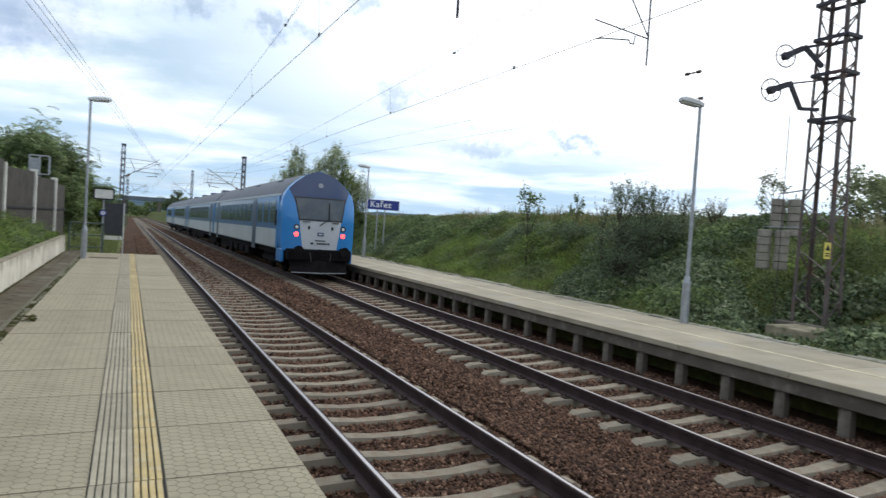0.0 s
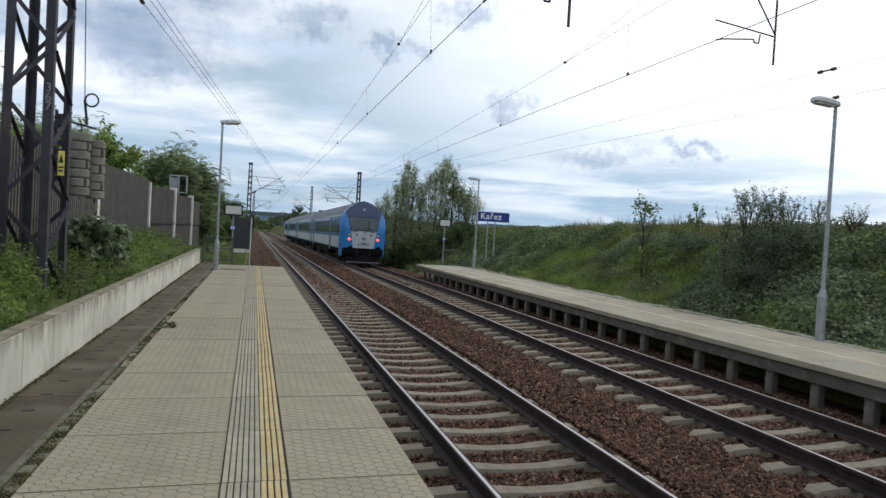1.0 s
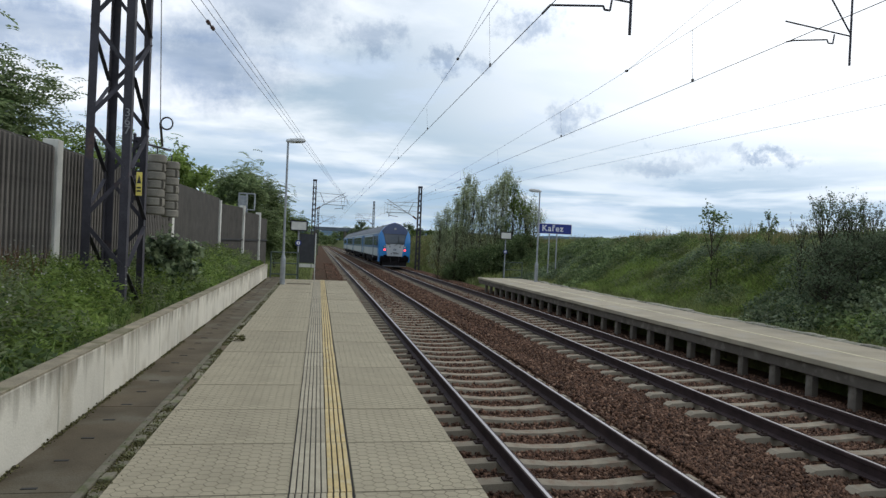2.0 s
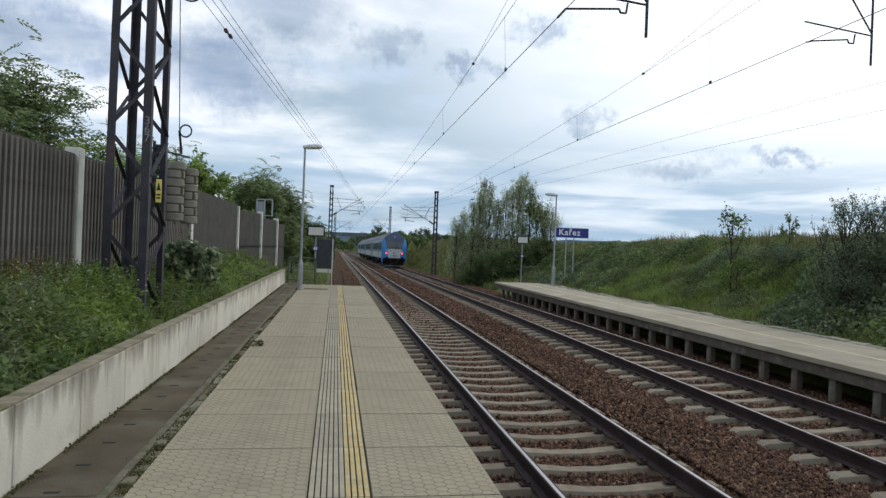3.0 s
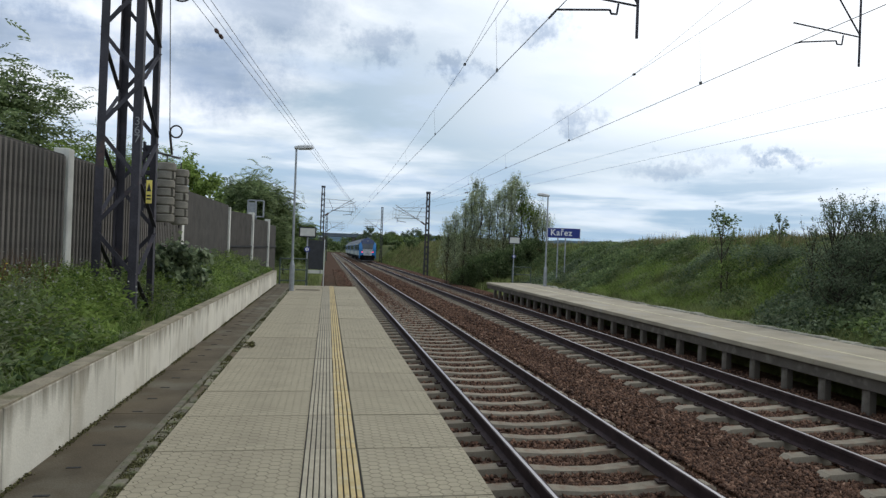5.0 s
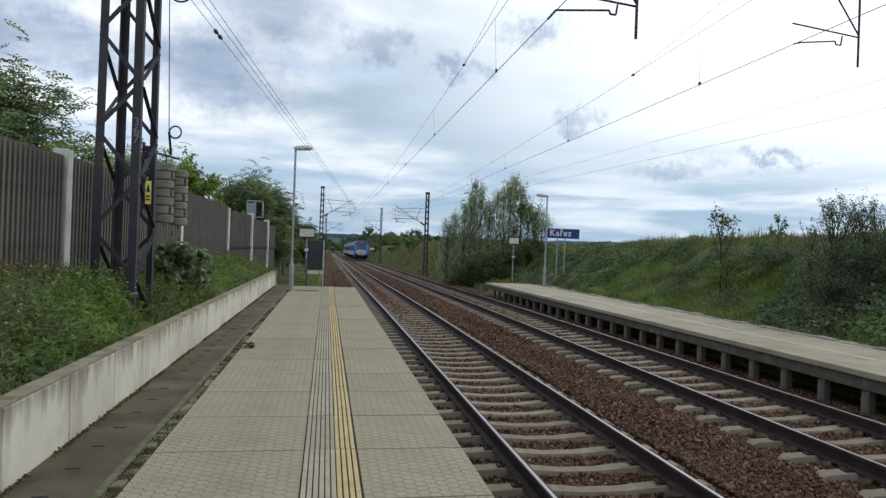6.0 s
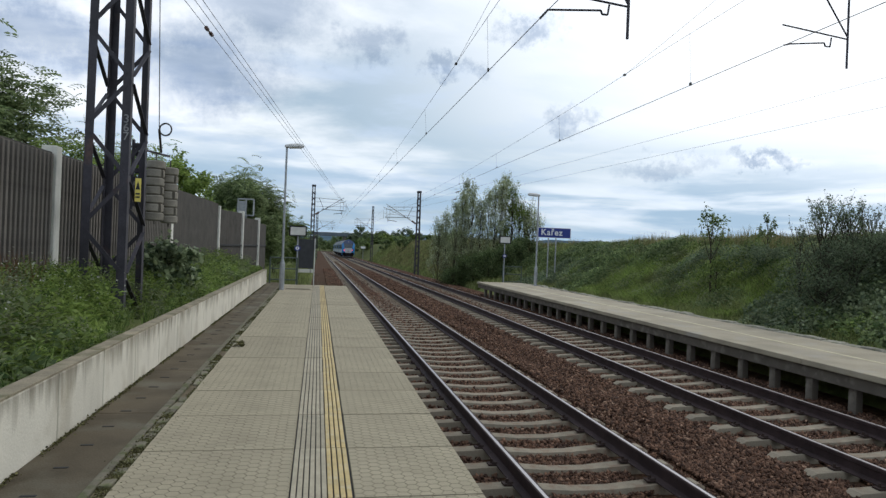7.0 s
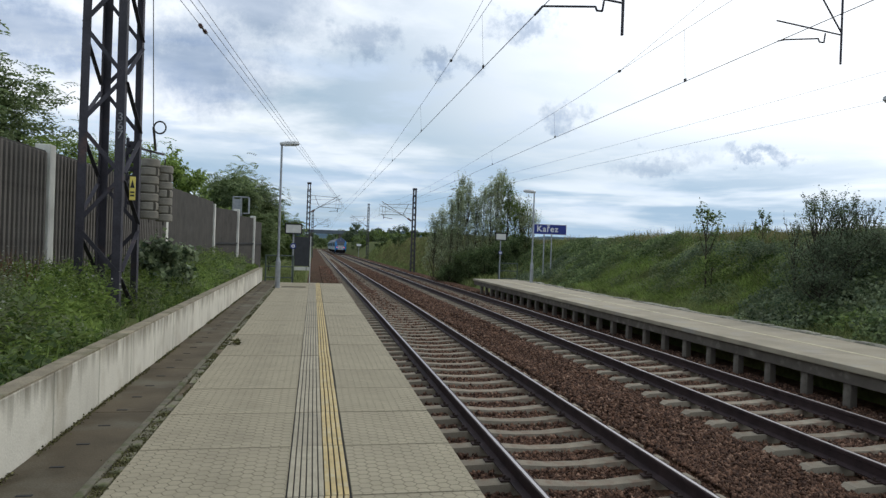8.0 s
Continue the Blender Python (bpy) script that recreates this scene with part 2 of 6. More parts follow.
M["mast"] = material("mast", (0.050, 0.047, 0.058), 0.65, metal=0.2, vary=0.35, scale=3, fine=40, spots=(2.5, 0.6, 0.75, (0.10, 0.06, 0.05)))
M["rusty_mast"] = material("rusty_mast", (0.115, 0.095, 0.090), 0.75, metal=0.1, vary=0.35, scale=3, fine=40, spots=(2.0, 0.5, 0.7, (0.13, 0.075, 0.055)))
M["wire"] = material("wire", (0.07, 0.065, 0.06), 0.5, metal=0.6, vary=0.1, bump=0)
M["insulator"] = material("insulator", (0.10, 0.05, 0.04), 0.3, vary=0.2, bump=0)
# Panel tone is lowered to hold the shade in the gaps between ribs.
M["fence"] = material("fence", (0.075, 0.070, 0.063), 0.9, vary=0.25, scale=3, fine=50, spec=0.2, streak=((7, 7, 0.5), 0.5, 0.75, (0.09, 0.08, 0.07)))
M["fence_post"] = material("fence_post", (0.68, 0.67, 0.61), 0.9, vary=0.15, scale=3, spec=0.2, streak=((8, 8, 0.7), 0.55, 0.75, (0.33, 0.32, 0.29)))
M["weight"] = material("weight", (0.255, 0.238, 0.20), 0.9, vary=0.25, scale=5, random=0.1, spec=0.2)
M["sign_yellow"] = material("sign_yellow", (0.70, 0.58, 0.13), 0.5, vary=0.1, bump=0)
M["sign_blue"] = material("sign_blue", (0.022, 0.038, 0.22), 0.45, vary=0.08, bump=0.03)
M["white"] = material("white", (0.72, 0.73, 0.73), 0.5, vary=0.06, bump=0.03)
M["black"] = material("black", (0.02, 0.02, 0.022), 0.6, vary=0.2, bump=0.05)
M["dark_panel"] = material("dark_panel", (0.045, 0.047, 0.052), 0.7, vary=0.2, bump=0.05)
M["rail_green"] = material("rail_green", (0.07, 0.095, 0.08), 0.6, vary=0.2)
M["soil"] = material("soil", (0.085, 0.105, 0.035), 1.0, vary=0.4, scale=0.6, fine=12, bump=0.8, depth=0.06, spec=0.1,
                     spots=(0.35, 0.45, 0.7, (0.13, 0.13, 0.05)))
M["dirt"] = material("dirt", (0.17, 0.14, 0.095), 1.0, vary=0.4, scale=2, fine=25, bump=0.8, depth=0.03, spec=0.1)

# ---- mesh helpers ----
def box(bm, x0, x1, y0, y1, z0, z1, bevel=0.0):
    v = [bm.verts.new(p) for p in ((x0, y0, z0), (x1, y0, z0), (x1, y1, z0), (x0, y1, z0),
                                   (x0, y0, z1), (x1, y0, z1), (x1, y1, z1), (x0, y1, z1))]
    f = [bm.faces.new([v[i] for i in q]) for q in ((3, 2, 1, 0), (4, 5, 6, 7), (0, 1, 5, 4), (1, 2, 6, 5), (2, 3, 7, 6), (3, 0, 4, 7))]
    if bevel:
        bmesh.ops.bevel(bm, geom=list({e for q in f for e in q.edges}), offset=bevel, segments=2, affect="EDGES", profile=0.5)
    return bm


def tube(bm, p, q, r, n=8, r2=None):
    p, q = Vector(p), Vector(q)
    d = (q - p).normalized()
    a = d.orthogonal().normalized()
    b = d.cross(a)
    r2 = r if r2 is None else r2
    rings = []
    for c, rr in ((p, r), (q, r2)):
        rings.append([bm.verts.new(c + (a * math.cos(2 * math.pi * k / n) + b * math.sin(2 * math.pi * k / n)) * rr) for k in range(n)])
    for k in range(n):
        bm.faces.new((rings[0][k], rings[0][(k + 1) % n], rings[1][(k + 1) % n], rings[1][k]))
    bm.faces.new(rings[0][::-1]), bm.faces.new(rings[1])
    return bm


def pipe(bm, pts, r, n=8):
    for a, b in zip(pts, pts[1:]):
        tube(bm, a, b, r, n)
    return bm


def bar(bm, p, q, w, t):
    """A flat bar or angle leg from p to q."""
    p, q = Vector(p), Vector(q)
    d = (q - p).normalized()
    a = d.cross(Vector((0, 0, 1)))
    a = a.normalized() if a.length > 1e-3 else Vector((1, 0, 0))
    b = d.cross(a)
    rings = [[bm.verts.new(c + a * (sx * w / 2) + b * (sy * t / 2)) for sx, sy in ((-1, -1), (1, -1), (1, 1), (-1, 1))] for c in (p, q)]
    for k in range(4):
        bm.faces.new((rings[0][k], rings[0][(k + 1) % 4], rings[1][(k + 1) % 4], rings[1][k]))
    bm.faces.new(rings[0][::-1]), bm.faces.new(rings[1])
    return bm


def loft(bm, sections, close=True, caps=True):
    rings = [[bm.verts.new(p) for p in s] for s in sections]
    n = len(rings[0])
    for a, b in zip(rings, rings[1:]):
        for k in range(n if close else n - 1):
            bm.faces.new((a[k], a[(k + 1) % n], b[(k + 1) % n], b[k]))
    if caps:
        bm.faces.new(rings[0][::-1]), bm.faces.new(rings[-1])
    return bm


def mesh_of(bm, name, mat, smooth=False):
    bmesh.ops.recalc_face_normals(bm, faces=bm.faces)
    me = bpy.data.meshes.new(name)
    bm.to_mesh(me)
    bm.free()
    me.materials.append(mat)
    if smooth:
        me.shade_smooth()
        me.set_sharp_from_angle(angle=radians(40))
    return me


def part(name, bm, mat, parent, label="", smooth=False, at=None):
    ob = new(name, mesh_of(bm, name, mat, smooth))
    ob.parent = parent
    if at is not None:
        ob.matrix_basis = at
    return tagged(ob, label)


def piece(name, me, parent, m):
    ob = new(name, me)
    ob.parent, ob.matrix_basis = parent, m
    return ob


def thing(name, label, category, group="", kind="", at=None):
    ob = new(name)
    ob.empty_display_size = 0.1
    if at is not None:
        ob.matrix_basis = at
    return tagged(ob, label, category, group, kind)


def solid(name, bm, mat, label="", category="", group="", kind="", at=None, smooth=False):
    ob = new(name, mesh_of(bm, name, mat, smooth))
    if at is not None:
        ob.matrix_basis = at
    return tagged(ob, label, category, group, kind)


def B():
    return bmesh.new()


def raw(name, verts, faces, mat, smooth=False):
    me = bpy.data.meshes.new(name)
    me.vertices.add(len(verts))
    me.vertices.foreach_set("co", np.asarray(verts, np.float32).ravel())
    n = faces.shape[1]
    me.loops.add(faces.size)
    me.loops.foreach_set("vertex_index", faces.ravel().astype(np.int32))
    me.polygons.add(len(faces))
    me.polygons.foreach_set("loop_start", np.arange(0, faces.size, n, dtype=np.int32))
    me.update(calc_edges=True)
    me.validate()
    me.materials.append(mat)
    if smooth:
        me.shade_smooth()
    return me


# ---- the plan (metres) ----
T1, T2 = 2.776, 6.62            # track centres
EDGE1, EDGE2 = 1.106, 8.27      # platform edges
RP = -0.09                      # top of the far platform
END1, END2 = 25.4, 33.6         # where the platforms end
BACK2 = 10.68                   # back of the far platform


def drop(y):
    return 0.005 * max(0.0, y - 24.0)


def zr(y):
    return -0.55 - drop(y)


def smooth01(a, b, x):
    t = min(1.0, max(0.0, (x - a) / (b - a)))
    return t * t * (3 - 2 * t)


def ground_z(x, y):
    s = drop(min(y, 400))
    base = -0.98 - s
    bump = 0.10 * noise.noise((x * 0.35, y * 0.35, 0)) + 0.25 * noise.noise((x * 0.06, y * 0.06, 5))
    if x > 4.7:
        foot = smooth01(9.3, 10.9, x) * (0.78 if y < END2 else 0.45)
        far_ = smooth01(46, 66, y)
        rise = smooth01(11.0 - 1.4 * far_, 17.0 - 2.8 * far_, x) * (2.45 + 0.55 * far_ + 0.003 * max(0, y - 66) * (y < 330)) + smooth01(17, 60, x) * 0.3
        dip = 0.6 * smooth01(2.0, 0.7, math.hypot(x - 13.1, y - 8.9))
        return base + foot + rise - dip + bump * smooth01(10.9, 13, x)
    left = smooth01(-1.95, -2.09, x) * (1 - smooth01(26.2, 27.4, y))
    far = smooth01(-0.2, -1.6, x) * smooth01(26.2, 27.4, y)
    return base + left * (1.38 + 0.25 * smooth01(-2.2, -4.0, x)) + far * 0.55 + bump * smooth01(-1.9, -3.0, x) - 0.2 * smooth01(0.8, 0.2, math.hypot(x + 2.72, (y - 10.9) * 0.6))


def ground():
    xs = sorted({*np.round(np.concatenate([-np.geomspace(30, 1800, 14), np.arange(-30, -6, 2.0), np.arange(-6, -1.8, 0.15), np.arange(-1.8, 9, 0.9),
                                           np.arange(9, 18, 0.25), np.arange(18, 60, 2.5), np.geomspace(60, 1800, 14)]), 3)})
    ys = sorted({*np.round(np.concatenate([-np.geomspace(12, 1200, 12), np.arange(-12, 45, 0.35), np.arange(45, 120, 1.5), np.arange(120, 400, 8.0), np.geomspace(400, 4000, 14)]), 3)})
    v = [(x, y, ground_z(x, y)) for y in ys for x in xs]
    n, k = len(xs), len(ys)
    i = np.arange(n * (k - 1)).reshape(k - 1, n)[:, :-1].ravel()
    f = np.stack([i, i + 1, i + n + 1, i + n], 1)
    tagged(new("ground", raw("ground", v, f, M["soil"], True)), "grassy soil of the banks and fields", "ground", kind="structure")


ground()


# ---- tracks ----
def ballast_bed():
    ys = list(np.arange(-14, 24.1, 1.0)) + [24 + 8 * k for k in range(1, 50)]
    prof = ((-0.9, -0.98), (0.35, -0.88), (1.15, -0.83), (4.0, -0.83), (4.7, -0.80), (5.3, -0.83), (8.0, -0.83), (8.25, -0.84), (8.9, -0.80), (9.3, -0.80))
    v = [(x, y, z - drop(y) + 0.055 * smooth01(12, 32, y)) for y in ys for x, z in prof]
    n = len(prof)
    i = np.arange(n * (len(ys) - 1)).reshape(-1, n)[:, :-1].ravel()
    tagged(new("ballast_bed", raw("ballast_bed", v, np.stack([i, i + 1, i + n + 1, i + n], 1), M["ballast"])),
           "reddish brown crushed stone ballast", "ballast", kind="structure")


ballast_bed()


def rail_profile():
    half = ((0.0, 0.0), (0.030, 0.0), (0.036, -0.006), (0.036, -0.036), (0.010, -0.048), (0.009, -0.140), (0.075, -0.160), (0.075, -0.172))
    return [(x, z) for x, z in half[1:]] + [(-x, z) for x, z in reversed(half[1:])]


def rail(x, parent):
    pr = rail_profile()
    ys = (-14.0, 24.0, 420.0)
    part("web", loft(B(), [[(x + a, y, zr(y) + b) for a, b in pr] for y in ys]), M["rail_side"], parent, "dark rusty rail side")
    top = ((-0.020, 0.0), (0.012, 0.0), (0.012, 0.002), (-0.020, 0.002))
    part("running_surface", loft(B(), [[(x + a, y, zr(y) + b) for a, b in top] for y in ys]), M["rail_top"], parent, "polished bright rail head")


def sleeper_mesh():
    """Prestressed concrete sleeper, low in the middle."""
    bm = B()
    secs = []
    for u in (-1.22, -1.15, -0.80, -0.45, -0.2, 0.0, 0.2, 0.45, 0.80, 1.15, 1.22):
        a = abs(u)
        z = 0.0 if 0.5 < a < 1.0 else (-0.050 if a < 0.25 else (-0.030 if a < 0.5 else (-0.012 if a < 1.2 else -0.05)))
        w, wb = (0.090, 0.14) if a > 0.4 else (0.080, 0.12)
        if a > 1.2:
            w, wb = 0.07, 0.13
        secs.append([(u, -wb, -0.20), (u, wb, -0.20), (u, w, z), (u, -w, z)])
    return mesh_of(loft(bm, secs), "sleeper", M["sleeper"])


def clip_mesh():
    bm = B()
    box(bm, 0.07, 0.16, -0.05, 0.05, 0.0, 0.018)
    tube(bm, (0.115, 0, 0.01), (0.115, 0, 0.06), 0.016, 6)
    box(bm, 0.06, 0.12, -0.03, 0.03, 0.018, 0.032)
    return mesh_of(bm, "clip", M["clip"])


SLEEPER, CLIP = sleeper_mesh(), clip_mesh()
STEP, FIRST, FIRST2 = 0.6, -4.0, -3.83


def track(name, cx, first):
    t = thing(name, "railway track with steel rails on concrete sleepers", "railway track", "railway tracks")
    for s in (-1, 1):
        r = new("rail")
        r.parent = t
        rail(cx + s * 0.753, r)
    for k in range(190):
        y = first + k * STEP
        s = piece("sleeper", SLEEPER, t, pose(cx + random.uniform(-0.01, 0.01), y, zr(y) - 0.176, 0, 0, random.uniform(-0.5, 0.5)))
        if y < 14:
            for q in (-1, 1):
                piece("rail_clip", CLIP, s, pose(q * 0.753, 0, 0))
                piece("rail_clip", CLIP, s, pose(q * 0.753, 0, 0, 0, 0, 180))
    far = B()
    for k in range(190, 560):
        y = first + k * STEP
        box(far, cx - 1.22, cx + 1.22, y - 0.1, y + 0.1, zr(y) - 0.4, zr(y) - 0.2)
    tagged(part("distant_sleepers", far, M["sleeper"], t), kind="stuff")
    return t


track("railway_track", T1, FIRST)
track("railway_track", T2, FIRST2)


# ---- near platform ----
def clip_polygon(pts, x0, x1, y0, y1):
    for ax, lim, sign in ((0, x0, 1), (0, x1, -1), (1, y0, 1), (1, y1, -1)):
        out = []
        for k, p in enumerate(pts):
            q = pts[(k + 1) % len(pts)]
            a, b = (p[ax] - lim) * sign, (q[ax] - lim) * sign
            if a >= 0:
                out.append(p)
            if (a > 0 > b) or (a < 0 < b):
                t = a / (a - b)
                out.append((p[0] + (q[0] - p[0]) * t, p[1] + (q[1] - p[1]) * t))
        pts = out
        if len(pts) < 3:
            return []
    return pts


def hex_slab(x0, x1):
    """One metre of slab whose face is pressed into hexagons with grooves between."""
    bm = B()
    box(bm, x0, x1, 0.006, 1.007, -0.10, -0.005)
    row, col = 1.0 / 12, 0.0722
    rad = row / math.sqrt(3)
    sheet = B()
    for i in range(-1, int((x1 - x0) / col) + 2):
        for j in range(-1, 13):
            cx, cy = x0 + (i + 0.3) * col, 0.009 + (j + (0.5 if i % 2 else 0.0) + 0.25) * row
            c = clip_polygon([(cx + rad * math.cos(math.pi / 3 * k), cy + rad * math.sin(math.pi / 3 * k)) for k in range(6)], x0 + 0.001, x1 - 0.001, 0.007, 1.006)
            if len(c) < 3:
                continue
            mx, my = sum(p[0] for p in c) / len(c), sum(p[1] for p in c) / len(c)
            low = [sheet.verts.new((p[0], p[1], -0.0034)) for p in c]
            top = [sheet.verts.new((mx + (p[0] - mx) * 0.935, my + (p[1] - my) * 0.92, 0.0)) for p in c]
            sheet.faces.new(top)
            for k in range(len(c)):
                sheet.faces.new((low[k], low[(k + 1) % len(c)], top[(k + 1) % len(c)], top[k])).material_index = 1
    bmesh.ops.remove_doubles(sheet, verts=sheet.verts, dist=1e-4)
    skin = bpy.data.meshes.new("skin")
    sheet.to_mesh(skin)
    sheet.free()
    bm.from_mesh(skin)
    bpy.data.meshes.remove(skin)
    me = mesh_of(bm, "slab", M["paver"])
    me.materials.append(M["groove"])
    return me


def near_platform():
    p = thing("platform_near", "concrete slab platform with a yellow and grey guidance strip", "platform", kind="structure")
    body = B()
    box(body, -1.22, EDGE1 - 0.12, -12, END1 - 0.02, -1.0, -0.10)
    part("platform_body", body, M["concrete"], p)
    left, right = hex_slab(-1.20, -0.122), hex_slab(0.284, EDGE1)
    bm = B()
    for k in range(6):
        x = -0.112 + k * 0.0385
        box(bm, x, x + 0.031, 0.004, 1.008, -0.05, 0.004, 0.004)
    grey = mesh_of(bm, "grey_strip", M["strip_grey"])
    bm = B()
    for k in range(4):
        x = 0.118 + k * 0.0395
        box(bm, x, x + 0.030, 0.004, 1.008, -0.05, 0.005, 0.004)
    yel = mesh_of(bm, "yellow_strip", M["strip_yellow"])
    y = 5.10 - 1.012 * 16
    while y < END1 - 0.9:
        for nm, me, j in (("slab", left, 0.003), ("slab", right, 0.003), ("guidance_ribs", grey, 0.002), ("yellow_ribs", yel, 0.003)):
            piece(nm, me, p, pose(random.uniform(-j, j), y, random.uniform(-0.002, 0.002), 0, 0, random.uniform(-0.08, 0.08)))
        y += 1.012
    bed = B()
    box(bed, -0.122, 0.284, -12, END1 - 0.03, -0.099, -0.012)
    part("strip_bed", bed, M["slot"], p)
    return p


near_platform()


M["chip"] = material("chip", (0.185, 0.168, 0.125), 0.95, vary=0.3, scale=6, random=0.3, spec=0.2, spots=(7.0, 0.48, 0.68, (0.10, 0.11, 0.05)))


def retaining_wall():
    w = thing("retaining_wall", "low pale concrete retaining wall with stained coping", "wall", kind="structure")
    y = 4.40 - 1.08 * 14
    while y < 26.0:
        y1 = min(y + 1.065, 26.1)
        part("wall_panel", box(B(), -2.03, -1.90, y, y1, -0.6, 0.50, 0.012), M["wall_concrete"], w)
        y += 1.08
    part("coping", box(B(), -2.045, -1.905, -11, 26.1, 0.495, 0.515, 0.004), M["coping"], w, "dirty mossy coping")
    d = thing("drain_channel", "brown concrete gutter with drain slots along the platform", "gutter", kind="structure")
    y = 4.25 - 2.04 * 7
    while y < 26:
        part("gutter_slab", box(B(), -1.898, -1.36, y, y + 2.03, -0.3, -0.015, 0.004), M["drain"], d)
        for k in range(4):
            part("drain_slot", box(B(), -1.69, -1.60, y + 0.05 + 0.51 * k, y + 0.075 + 0.51 * k, -0.05, -0.011), M["slot"], d)
        y += 2.04
    part("gutter_edge", box(B(), -1.36, -1.30, -10, 25.4, -0.3, 0.0, 0.01), M["chip"], d)
    chip = [mesh_of(box(B(), -0.04, 0.04, -l, l, -0.08, 0.012, 0.012), "edge_stone", M["chip"]) for l in (0.06, 0.09, 0.13)]
    for k in range(86):
        y = 2.4 + k * 0.26 + random.uniform(-0.04, 0.04)
        if noise.noise((y * 0.9, 3, 3)) > -0.25:
            piece("edge_stone", random.choice(chip), d, pose(-1.25 + random.uniform(-0.012, 0.012), y, -0.012 + random.uniform(-0.012, 0.008), random.uniform(-3, 3), random.uniform(-6, 6), random.uniform(-12, 12)))
    part("gap", box(B(), -1.30, -1.20, -10, 25.4, -0.3, -0.03), M["dirt"], d)


retaining_wall()


# ---- far platform ----
def far_platform():
    p = thing("platform_far", "raised concrete platform on short concrete posts", "platform", kind="structure")
    y = -10.0
    while y < END2:
        part("deck_slab", box(B(), EDGE2, BACK2, y + 0.004, min(y + 2.0, END2) - 0.004, RP - 0.10, RP, 0.012), M["deck"], p)
        part("edge_beam", box(B(), EDGE2 + 0.06, EDGE2 + 0.3, y, min(y + 2.0, END2), RP - 0.30, RP - 0.101), M["concrete"], p)
        y += 2.0
    post = mesh_of(box(B(), -0.065, 0.065, -0.08, 0.08, -0.7, 0.0, 0.01), "post", M["concrete"])
    for k in range(46):
        y = 8.983 + (k - 20) * 0.934
        if y < END2 - 0.2:
            piece("platform_post", post, p, pose(EDGE2 + 0.165, y, RP - 0.302))
    part("back_wall", box(B(), EDGE2 + 0.95, BACK2 - 0.1, -10, END2 - 0.1, -1.1, RP - 0.105), M["soil"], p, "dark earth below the deck")
    part("edge_line", box(B(), 9.42, 9.52, -10, END2 - 0.1, RP - 0.01, RP + 0.004), M["line"], p, "worn pale yellow line")
    kerb = mesh_of(box(B(), 0, 0.24, -0.25, 0.25, -0.3, 0.03, 0.025), "kerb_stone", M["kerb"])
    for k in range(84):
        y = -9.7 + k * 0.52
        if y < END2 - 0.3:
            piece("kerb_stone", kerb, p, pose(BACK2 + random.uniform(-0.01, 0.06), y, RP + random.uniform(-0.03, 0.02), random.uniform(-2, 2), random.uniform(-5, 5), random.uniform(-4, 4)))


M["kerb"] = material("kerb", (0.30, 0.285, 0.24), 0.95, vary=0.3, scale=4, random=0.2, spec=0.2, spots=(5.0, 0.5, 0.7, (0.14, 0.15, 0.09)))
M["deck"] = material("deck", (0.340, 0.300, 0.225), 0.9, vary=0.2, scale=1.2, fine=60, random=0.06, spec=0.25, spots=(1.3, 0.55, 0.75, (0.33, 0.31, 0.27)))
M["line"] = material("line", (0.51, 0.46, 0.32), 0.85, vary=0.25, scale=6, spec=0.2)
far_platform()


